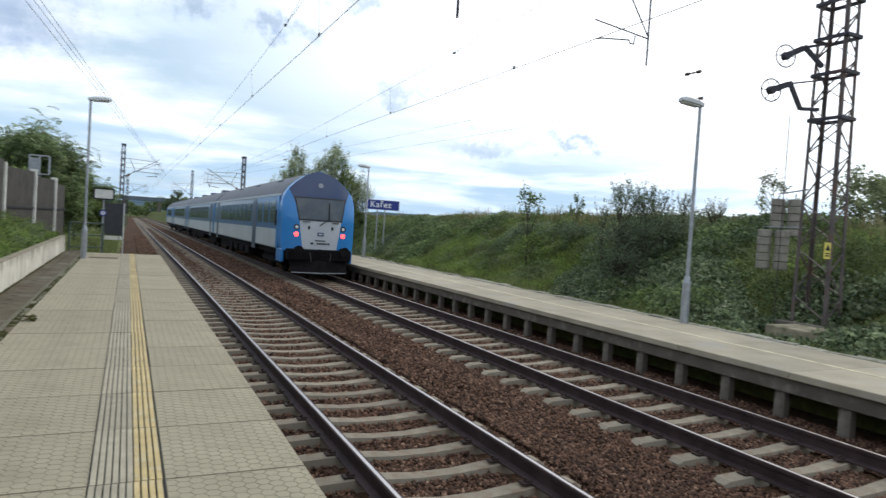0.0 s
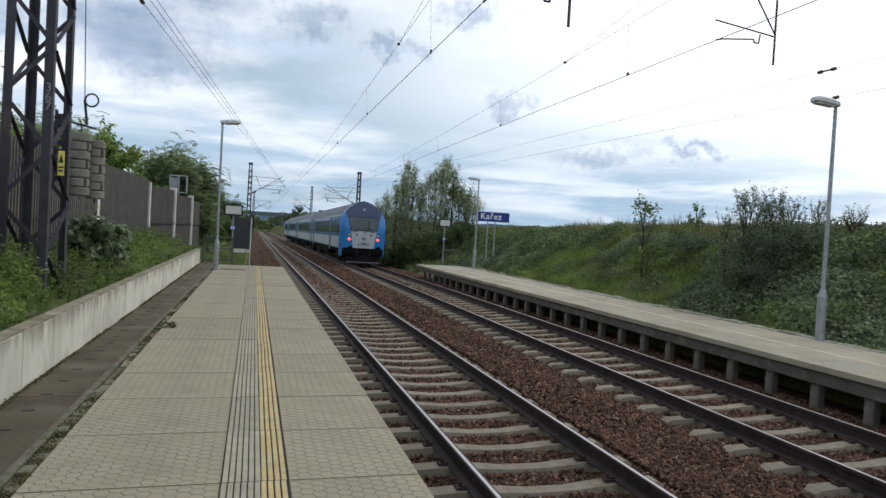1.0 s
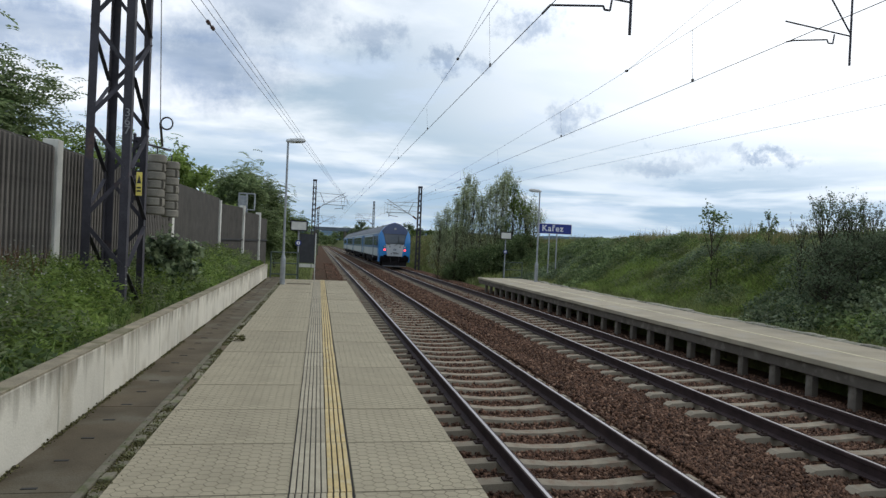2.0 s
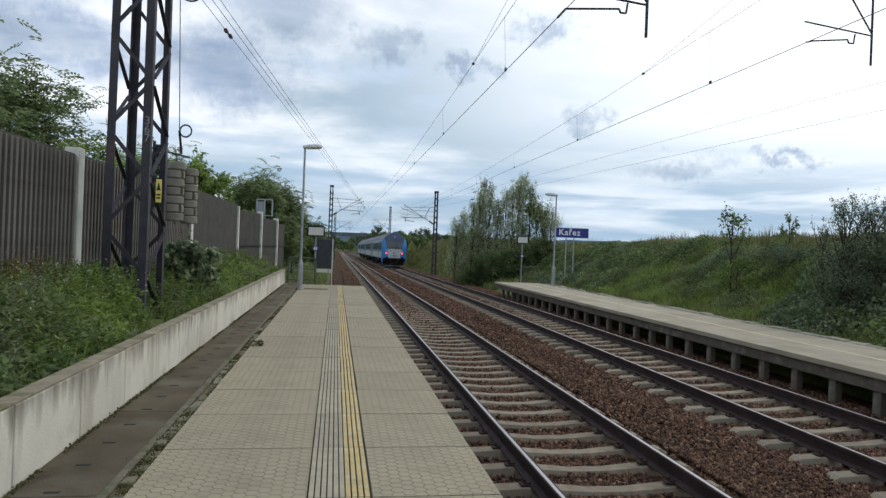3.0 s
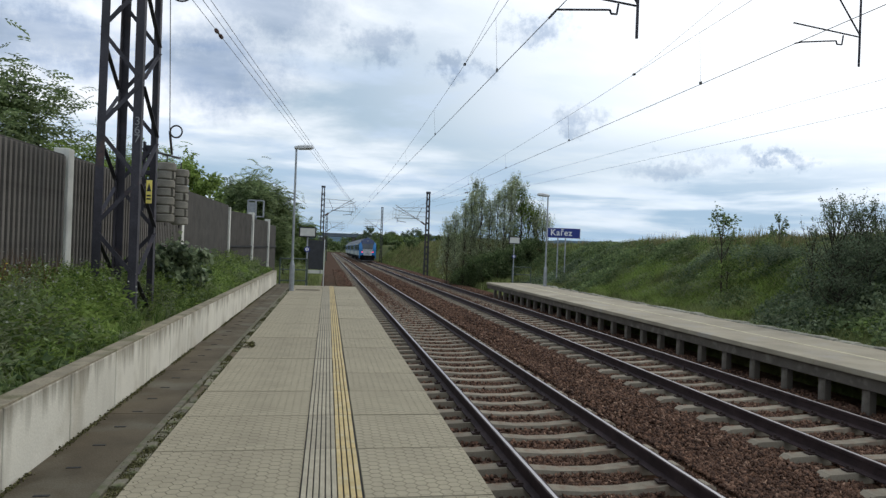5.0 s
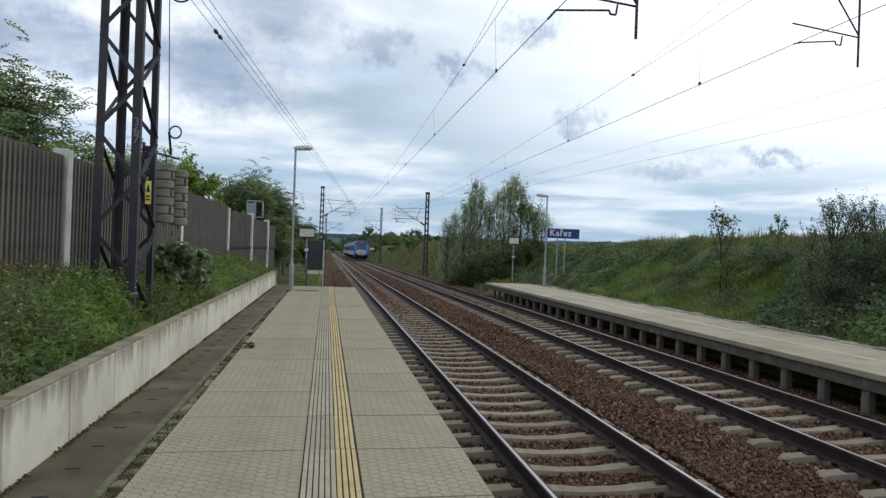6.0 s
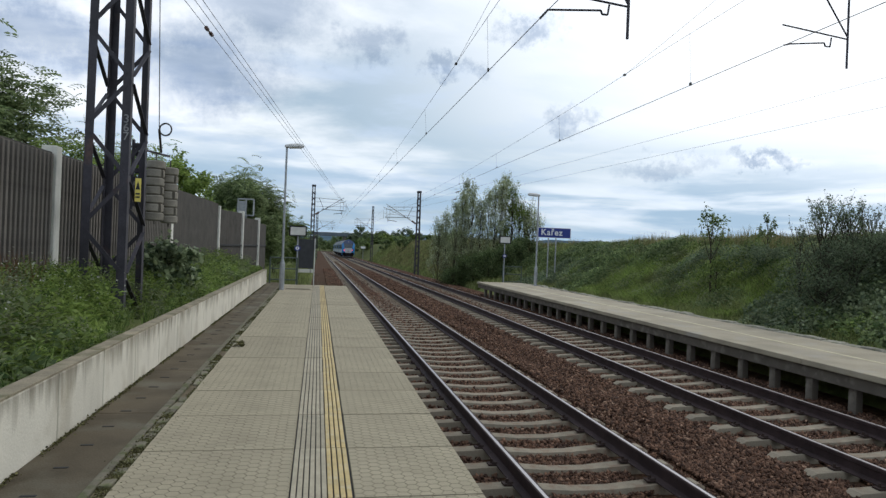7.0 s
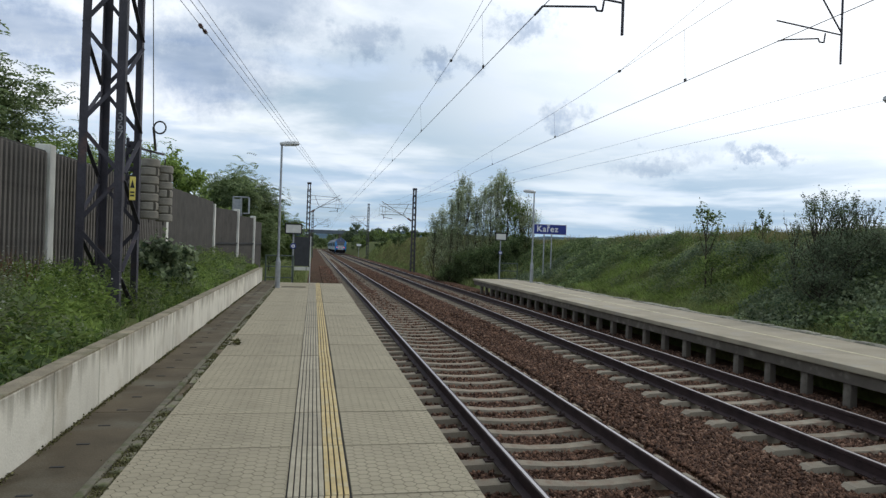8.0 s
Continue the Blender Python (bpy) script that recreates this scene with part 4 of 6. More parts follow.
overhead_line(T1, 4.67, 0.0, 4.95, 1.27, 8.40)
overhead_line(T2, 4.75, 0.1, 4.93, 1.09, 8.62, 0.012)
g = thing("portal_beam", "steel lattice beam spanning both tracks", "gantry")
lattice_beam = B()
for y in (8.4, 8.8):
    for z in (7.6, 8.1):
        bar(lattice_beam, (-2.7, y, z), (13.2, y, z), 0.08, 0.08)
part("beam_chords", lattice_beam, M["mast"], g)
bm = B()
for s, mx in ((1, -2.75), (-1, 13.2)):
    for z in (7.6, 8.1):
        bar(bm, (mx, 8.4, z - 0.06), (mx, 10.4, z - 0.06), 0.08, 0.08)
part("beam_brackets", bm, M["mast"], g)


def anchor_wires():
    t = thing("anchor_wires", "tensioned wire ends with insulators running to the anchor masts", "overhead wire", "overhead wires")
    for name, p, q, at in (("tension_wire", (-2.57, 11.0, 5.745), (2.5, 58, 4.58), 0.057), ("tension_wire", (-2.265, 11.0, 5.777), (2.5, 58, 4.70), 0.0), ("tension_wire", (-2.42, 11.0, 5.79), (2.5, 58, 4.66), 0.0),
                           ("tension_wire", (11.86, 9.6, 4.93), (6.4, 60, 4.65), 0.035), ("tension_wire", (12.22, 9.6, 5.68), (6.4, 60, 4.95), 0.043)):
        p, q = Vector(p), Vector(q)
        w = part(name, tube(B(), p, q, 0.006 if p.x < 5 else 0.0038, 5), M["wire"], t)
        for u in ((at, 0.625) if p.x > 5 else (at,)):
            if u:
                d = (q - p).normalized()
                c = p.lerp(q, u)
                bm = B()
                tube(bm, c - d * 0.2, c + d * 0.2, 0.02, 8)
                for s in (-0.16, 0.16):
                    tube(bm, c + d * (s - 0.05), c + d * (s + 0.05), 0.04, 8)
                part("insulator", bm, M["insulator"], w)
    return t


anchor_wires()


# ---- train ----
M["t_blue"] = material("t_blue", (0.022, 0.195, 0.50), 0.35, vary=0.08, scale=1.5, bump=0.02, coat=0.3)
M["t_navy"] = material("t_navy", (0.013, 0.034, 0.10), 0.35, vary=0.08, scale=1.5, bump=0.02, coat=0.3)
M["t_side"] = material("t_side", (0.043, 0.097, 0.16), 0.4, vary=0.08, scale=1.5, bump=0.02, coat=0.2)
M["t_white"] = material("t_white", (0.43, 0.465, 0.49), 0.45, vary=0.10, scale=1.2, bump=0.02, coat=0.2)
M["t_roof"] = material("t_roof", (0.105, 0.115, 0.135), 0.65, vary=0.15, scale=1.2)
M["t_glass"] = material("t_glass", (0.060, 0.085, 0.105), 0.10, vary=0.1, bump=0, spec=0.9)
M["t_screen"] = material("t_screen", (0.060, 0.075, 0.090), 0.14, vary=0.1, bump=0, spec=0.5)
M["t_panel"] = material("t_panel", (0.44, 0.47, 0.50), 0.45, vary=0.10, scale=1.2, bump=0.02, coat=0.2)
M["t_under"] = material("t_under", (0.011, 0.010, 0.011), 0.95, vary=0.4, scale=4, spec=0.1)
M["t_mid"] = material("t_mid", (0.035, 0.145, 0.34), 0.35, vary=0.08, scale=1.5, bump=0.02, coat=0.3)
M["t_door"] = material("t_door", (0.042, 0.068, 0.115), 0.4, vary=0.08, scale=1.5, bump=0.02, coat=0.2)
M["t_band"] = material("t_band", (0.035, 0.11, 0.25), 0.4, vary=0.08, scale=1.5, bump=0.02, coat=0.2)
M["t_red"] = glow("t_red", (1.0, 0.05, 0.05), 4.5)
HALF = ((1.36, 0.95), (1.41, 1.25), (1.41, 2.72), (1.36, 3.00), (1.20, 3.29), (0.92, 3.58), (0.50, 3.88), (0.0, 4.03))


def half_w(z):
    for (a, za), (b, zb) in zip(HALF, HALF[1:]):
        if za <= z <= zb:
            return a + (b - a) * (z - za) / (zb - za)
    return HALF[0][0] if z < HALF[0][1] else 0.0


def nose_y(x, z):
    up = max(0.0, z - 2.1) / 1.93
    return 0.10 + 0.55 * up ** 1.6 + 0.36 * abs(x / 1.41) ** 3


def nose_patch(bm, z0, z1, left, right, off, nz=10, nx=10):
    rows = []
    for i in range(nz + 1):
        z = z0 + (z1 - z0) * i / nz
        a, b = left(z), right(z)
        rows.append([bm.verts.new((a + (b - a) * k / nx, nose_y(a + (b - a) * k / nx, z) - off, z)) for k in range(nx + 1)])
    for r, s in zip(rows, rows[1:]):
        for k in range(nx):
            bm.faces.new((r[k], r[k + 1], s[k + 1], s[k]))
    return bm


def coach(t, name, y0, y1, nose=False, side="t_side", label=""):
    ring_ = [(x, z) for x, z in HALF] + [(-x, z) for x, z in reversed(HALF[:-1])]
    ya = y0 + (1.05 if nose else 0.0)
    c = part(name, loft(B(), [[(x, y, z) for x, z in ring_] for y in (ya, y1)]), M[side], t, label)
    roof = [(x * 1.004, z + 0.008) for x, z in HALF if z >= 3.0]
    roof = roof + [(-x, z) for x, z in reversed(roof[:-1])]
    part("roof", loft(B(), [[(x, y, z) for x, z in roof] for y in (ya, y1)], close=False, caps=False), M["t_roof"], c, "grey roof", True)
    for s in (-1, 1):
        part("lower_band", box(B(), s * 1.412 - 0.006, s * 1.412 + 0.006, ya, y1, 1.0, 1.72), M["t_white"], c, "pale lower side band")
        part("cornice", box(B(), s * 1.37 - 0.02, s * 1.37 + 0.02, ya, y1, 3.02, 3.10), M["t_white"], c)
    n = y1 - ya
    door = [ya + 5.3, y1 - 2.0] if nose else [ya + 1.6, y1 - 1.6]
    for s in (-1, 1):
        for d in door:
            part("door", box(B(), s * 1.416 - 0.012, s * 1.416 + 0.012, d - 0.45, d + 0.45, 0.75, 2.95, 0.008), M["t_door"], c, "dark grey-blue coach door")
        y = ya + 0.6
        while y < y1 - 1.5:
            if all(abs(y + 0.6 - d) > 1.15 for d in door):
                w = part("window", box(B(), s * 1.417 - 0.01, s * 1.417 + 0.01, y, y + 1.15, 1.95, 2.80, 0.006), M["t_glass"], c, "dark tinted side window")
                part("mullion", box(B(), s * 1.428 - 0.005, s * 1.428 + 0.005, y, y + 1.15, 2.47, 2.50), M["t_side"], w)
            y += 1.42
    for yb in (ya + 2.6, y1 - 3.4):
        for a in (-1.25, 1.25):
            for s in (-1, 1):
                part("wheel", tube(B(), (s * 0.70, yb + a, 0.46), (s * 0.83, yb + a, 0.46), 0.46, 20), M["t_under"], c, smooth=True)
        part("bogie", box(B(), -1.1, 1.1, yb - 1.9, yb + 1.9, 0.32, 0.85, 0.05), M["t_under"], c)
    part("underframe", box(B(), -1.25, 1.25, ya + 0.2, y1 - 0.2, 0.72, 1.0), M["t_under"], c)
    for k in range(4):
        yy = ya + n * (0.36 + 0.09 * k)
        part("equipment_box", box(B(), -1.25, 1.25, yy, yy + 1.2, 0.38, 0.75, 0.03), M["t_under"], c)
    for e in (ya + 0.05, y1 - 0.05):
        for s in (-1, 1):
            if not (nose and e < ya + 1):
                part("end_stripe", box(B(), s * 1.4165 - 0.010, s * 1.4165 + 0.010, e - 0.12, e + 0.12, 1.0, 3.0), M["t_blue"], c, "bright blue coach end")
    if not nose:
        part("gangway", box(B(), -0.6, 0.6, y0 - 0.45, y0 + 0.01, 1.0, 3.3, 0.05), M["black"], c)
        for k in range(3):
            part("roof_vent", box(B(), -0.5, 0.5, ya + 3 + k * 7, ya + 4.2 + k * 7, 3.90, 4.045, 0.02), M["t_roof"], c)
    else:
        for k in range(3):
            part("roof_vent", box(B(), -0.75, -0.35, ya + 3.0 + k * 5.5, ya + 3.9 + k * 5.5, 3.68, 3.80, 0.03), M["t_roof"], c)
    return c


def build_train():
    t = thing("train", "blue and white passenger train with a driving trailer at the rear", "train")
    c = coach(t, "driving_trailer", 0.0, 22.0, nose=True, label="blue grey coach body with a pale lower band")
    # nose: outer shell and its side walls
    bm = B()
    zs = [0.95 + (4.03 - 0.95) * i / 26 for i in range(27)]
    rows = []
    for z in zs:
        w = half_w(z)
        rows.append([bm.verts.new((w * u, nose_y(w * u, z), z)) for u in [k / 8 - 1 for k in range(17)]])
    for r, s in zip(rows, rows[1:]):
        for k in range(16):
            bm.faces.new((r[k], r[k + 1], s[k + 1], s[k]))
    for k in (0, 16):
        back = [bm.verts.new((half_w(z) * (1 if k else -1), 1.05, z)) for z in zs]
        for i in range(26):
            bm.faces.new((rows[i][k], rows[i + 1][k], back[i + 1], back[i]))
    part("nose", bm, M["t_blue"], c, "bright blue rounded nose", True)
    # dark cap over the windscreen, onto the roof
    cap = nose_patch(B(), 2.86, 4.0, lambda z: -min(1.0 + (z - 2.86) * 0.42, max(0.02, half_w(z) - 0.01)), lambda z: min(1.0 + (z - 2.86) * 0.42, max(0.02, half_w(z) - 0.01)), 0.006, 14, 14)
    part("cap", cap, M["t_navy"], c, "dark blue cap above the windscreen", True)
    part("windscreen", nose_patch(B(), 2.16, 2.95, lambda z: -0.80 - (z - 2.16) * 0.19, lambda z: 0.80 + (z - 2.16) * 0.19, 0.012), M["t_screen"], c, "grey reflecting windscreen", True)
    part("screen_frame", nose_patch(B(), 2.10, 3.0, lambda z: -0.85 - (z - 2.16) * 0.19, lambda z: 0.85 + (z - 2.16) * 0.19, 0.009), M["black"], c, smooth=True)
    part("front_panel", nose_patch(B(), 1.02, 2.12, lambda z: -0.66 - (z - 1.02) * 0.14, lambda z: 0.66 + (z - 1.02) * 0.14, 0.007), M["t_panel"], c, "white front panel", True)
    y = nose_y(0.9, 1.6)
    for s in (-1, 1):
        part("headlight", tube(B(), (s * 0.9, y + 0.05, 1.85), (s * 0.9, y - 0.03, 1.85), 0.105, 18), M["black"], c, "dark round headlight")
        part("headlight_lens", tube(B(), (s * 0.9, y, 1.85), (s * 0.9, y - 0.036, 1.85), 0.06, 16), M["lamp_glass"], c, "clear round headlight glass")
        part("tail_light", tube(B(), (s * 0.9, y + 0.05, 1.58), (s * 0.9, y - 0.035, 1.58), 0.085, 18), M["t_red"], c, "glowing red tail light")
        bm = B()
        tube(bm, (s * 0.875, 0.6, 1.02), (s * 0.875, -0.25, 1.02), 0.09, 14)
        tube(bm, (s * 0.875, -0.25, 0.99), (s * 0.875, -0.30, 0.99), 0.175, 18)
        part("buffer", bm, M["t_under"], c, "black buffer", True)
        part("grab_rail", pipe(B(), [(s * 0.42, nose_y(0.4, 2.06) - 0.05, 2.06), (s * 0.70, nose_y(0.7, 2.06) - 0.05, 2.06)], 0.018, 6), M["black"], c)
        part("handle", box(B(), s * 0.45 - 0.04, s * 0.45 + 0.04, nose_y(0.45, 1.85) - 0.04, nose_y(0.45, 1.85), 1.79, 1.91, 0.01), M["black"], c)
    z = 3.46
    part("top_light", tube(B(), (0, nose_y(0, z) + 0.08, z), (0, nose_y(0, z) - 0.03, z), 0.10, 18), M["galv"], c, "unlit white top light")
    part("wiper", pipe(B(), [(-0.05, nose_y(0, 1.98) - 0.04, 1.94), (0.30, nose_y(0.3, 2.2) - 0.05, 2.2), (0.31, nose_y(0.3, 2.8) - 0.05, 2.82)], 0.02, 6), M["black"], c)
    part("emblem", box(B(), -0.12, 0.12, nose_y(0, 1.60) - 0.025, nose_y(0, 1.6), 1.54, 1.68, 0.02), M["t_navy"], c, "plain dark emblem shape")
    part("emblem_inset", box(B(), -0.08, 0.08, nose_y(0, 1.60) - 0.029, nose_y(0, 1.6), 1.575, 1.645, 0.015), M["t_white"], c)
    bm = B()
    box(bm, -0.20, 0.20, nose_y(0, 1.36) - 0.012, nose_y(0, 1.36), 1.34, 1.385)
    box(bm, -0.36, -0.26, nose_y(0, 1.26) - 0.02, nose_y(0, 1.26), 1.22, 1.29)
    for k in range(6):
        box(bm, -0.12 + k * 0.085, -0.06 + k * 0.085, nose_y(0, 1.26) - 0.02, nose_y(0, 1.26), 1.22, 1.29)
    part("writing_bars", bm, M["black"], c)
    part("buffer_beam", box(B(), -1.24, 1.24, 0.02, 1.6, 0.60, 1.03, 0.05), M["t_under"], c)
    bm = B()
    loft(bm, [[(-1.06, 0.02, 0.14), (0, -0.25, 0.14), (1.06, 0.02, 0.14), (1.06, 0.07, 0.14), (0, -0.2, 0.14), (-1.06, 0.07, 0.14)],
              [(-1.12, 0.25, 0.62), (0, 0.0, 0.62), (1.12, 0.25, 0.62), (1.12, 0.3, 0.62), (0, 0.05, 0.62), (-1.12, 0.3, 0.62)]])
    part("snow_plough", bm, M["t_under"], c, "black snow plough")
    part("plough_edge", loft(B(), [[(-1.06, 0.012, z), (0, -0.258, z), (1.06, 0.012, z), (1.06, 0.03, z), (0, -0.24, z), (-1.06, 0.03, z)] for z in (0.135, 0.17)]), M["galv"], c)
    for s in (-1, 1):
        part("skirt", box(B(), s * 1.335 - 0.06, s * 1.335 + 0.06, 0.42, 1.35, 0.50, 1.0, 0.03), M["t_blue"], c, "blue corner skirt")
        part("band", box(B(), s * 1.412 - 0.008, s * 1.412 + 0.008, 1.45, 22.0, 1.72, 1.93), M["t_band"], c, "mid blue waist band")
    part("coupler", tube(B(), (0, 0.4, 0.98), (0, -0.25, 0.94), 0.09, 10), M["t_under"], c)
    for s in (-0.4, 0.4):
        part("brake_hose", pipe(B(), [(s, 0.25, 0.95), (s, -0.08, 0.85), (s * 0.9, -0.12, 0.6), (s * 0.8, 0.0, 0.5)], 0.025, 6), M["black"], c)
    for s in (-1, 1):
        bm = B()
        tube(bm, (s * 1.40, 1.25, 2.0), (s * 1.5, 1.2, 2.0), 0.015, 6)
        box(bm, s * 1.50 - 0.03, s * 1.50 + 0.03, 1.14, 1.26, 1.85, 2.45, 0.02)
        part("mirror", bm, M["black"], c)
    # blue door post and cab side, wrapping round the corner
    for s in (-1, 1):
        part("cab_side", box(B(), s * 1.4165 - 0.006, s * 1.4165 + 0.006, 1.04, 1.45, 1.0, 3.0), M["t_blue"], c)
        part("blue_side", box(B(), s * 1.4105 - 0.004, s * 1.4105 + 0.004, 1.45, 5.85, 1.935, 3.0), M["t_mid"], c, "blue side panel behind the cab")
    coach(t, "coach", 22.5, 44.5, label="blue grey coach body with a pale lower band")
    coach(t, "coach", 45.0, 67.0, label="blue grey coach body with a pale lower band")
    coach(t, "locomotive", 67.5, 84.0, side="t_blue", label="blue electric locomotive at the far end")
    return t


train = build_train()


# ---- plants ----
M["leaf_dark"] = leaf_material("leaf_dark", (0.056, 0.095, 0.038), (0.235, 0.30, 0.13), 0.5)
M["leaf_mid"] = leaf_material("leaf_mid", (0.046, 0.088, 0.022), (0.265, 0.345, 0.105), 0.5)
M["leaf_light"] = leaf_material("leaf_light", (0.072, 0.125, 0.026), (0.29, 0.385, 0.10), 0.5)
M["leaf_grey"] = leaf_material("leaf_grey", (0.115, 0.15, 0.075), (0.31, 0.345, 0.19), 0.55)
M["poplar_leaf"] = leaf_material("poplar_leaf", (0.18, 0.225, 0.125), (0.52, 0.57, 0.36), 0.6)
M["ash_leaf"] = leaf_material("ash_leaf", (0.075, 0.12, 0.05), (0.31, 0.38, 0.18), 0.5)
M["willow_leaf"] = leaf_material("willow_leaf", (0.058, 0.092, 0.050), (0.22, 0.275, 0.165), 0.5)
M["ivy"] = leaf_material("ivy", (0.035, 0.064, 0.030), (0.30, 0.36, 0.20), 0.35)
M["ivy"].node_tree.nodes["Principled BSDF"].inputs["Roughness"].default_value = 0.4
M["grass"] = leaf_material("grass", (0.100, 0.138, 0.046), (0.28, 0.31, 0.12), 0.5)
M["dry_grass"] = leaf_material("dry_grass", (0.10, 0.11, 0.04), (0.27, 0.24, 0.12), 0.4)
M["dry_stalk"] = leaf_material("dry_stalk", (0.10, 0.055, 0.03), (0.22, 0.13, 0.07), 0.3)
M["seed"] = leaf_material("seed", (0.30, 0.32, 0.26), (0.52, 0.54, 0.46), 0.3)
M["flower"] = leaf_material("flower", (0.55, 0.40, 0.03), (0.7, 0.55, 0.08), 0.2)
M["bark"] = material("bark", (0.055, 0.046, 0.036), 0.95, vary=0.4, scale=8, fine=40, bump=0.6, depth=0.02, spec=0.1)
RNG = np.random.default_rng(11)


def leaf_mesh(name, pts, size, mat, aspect=0.55, droop=0.35, up=0.0):
    """A folded leaf at each point, turned at random."""
    n = len(pts)
    d = RNG.normal(size=(n, 3))
    d[:, 2] = d[:, 2] * 0.6 - droop + up
    d /= np.linalg.norm(d, axis=1)[:, None]
    e = np.cross(d, RNG.normal(size=(n, 3)))
    e /= np.linalg.norm(e, axis=1)[:, None] + 1e-9
    nn = np.cross(d, e)
    s = (size * RNG.uniform(0.55, 1.3, n))[:, None]
    p = np.asarray(pts)
    v = np.stack([p, p + d * s * 0.5 + e * s * aspect * 0.5 + nn * s * 0.12, p + d * s, p + d * s * 0.5 - e * s * aspect * 0.5 + nn * s * 0.12], 1)
    i = 4 * np.arange(n)[:, None]
    return raw(name, v.reshape(-1, 3), np.concatenate([i + np.array([0, 1, 2]), i + np.array([0, 2, 3])]), mat)


def frond_mesh(name, pts, length, mat, pairs=5):
    """Feathered leaves: leaflets in pairs along a drooping stalk."""
    n = len(pts)
    d = RNG.normal(size=(n, 3))
    d[:, 2] = d[:, 2] * 0.4 + 0.1
    d /= np.linalg.norm(d, axis=1)[:, None]
    e = np.cross(d, np.array([0, 0, 1.0]) + RNG.normal(size=(n, 3)) * 0.3)
    e /= np.linalg.norm(e, axis=1)[:, None] + 1e-9
    ln = (length * RNG.uniform(0.6, 1.25, n))[:, None]
    p = np.asarray(pts)
    out = []
    for k in range(pairs):
        u = (k + 0.7) / pairs
        c = p + d * ln * u - np.array([0, 0, 1.0]) * ln * 0.35 * u * u
        for s in (-1, 1):
            w = (e * s * 0.9 + d * 0.45) * ln * 0.30 * (1 - 0.35 * abs(u - 0.5))
            f = d * ln * 0.075
            drop_ = np.array([0, 0, -1.0]) * ln * 0.06
            out.append(np.stack([c, c + w * 0.5 + f, c + w + drop_, c + w * 0.5 - f], 1))
    v = np.concatenate(out).reshape(-1, 3)
    i = 4 * np.arange(len(v) // 4)[:, None]
    return raw(name, v, np.concatenate([i + np.array([0, 1, 2]), i + np.array([0, 2, 3])]), mat)


def blade_mesh(name, x, y, z, h, w, mat, lean=0.35):
    n = len(x)
    a = RNG.uniform(0, 2 * np.pi, n)
    side = np.stack([np.cos(a), np.sin(a), np.zeros(n)], 1) * w
    b = RNG.uniform(0, 2 * np.pi, n)
    hh = h * RNG.uniform(0.5, 1.25, n)
    tip = np.stack([np.cos(b) * lean * hh, np.sin(b) * lean * hh, hh], 1)
    p = np.stack([x, y, z], 1)
    mid = p + tip * np.array([0.35, 0.35, 0.6])
    v = np.stack([p - side, p + side, mid + side * 0.8, mid - side * 0.8, p + tip], 1)
    i = 5 * np.arange(n)[:, None]
    f = np.concatenate([i + np.array([0, 1, 2]), i + np.array([0, 2, 3]), i + np.array([3, 2, 4])])
    return raw(name, v.reshape(-1, 3), f, mat)


def gz(x, y):
    return np.array([ground_z(float(a), float(b)) for a, b in zip(x, y)])


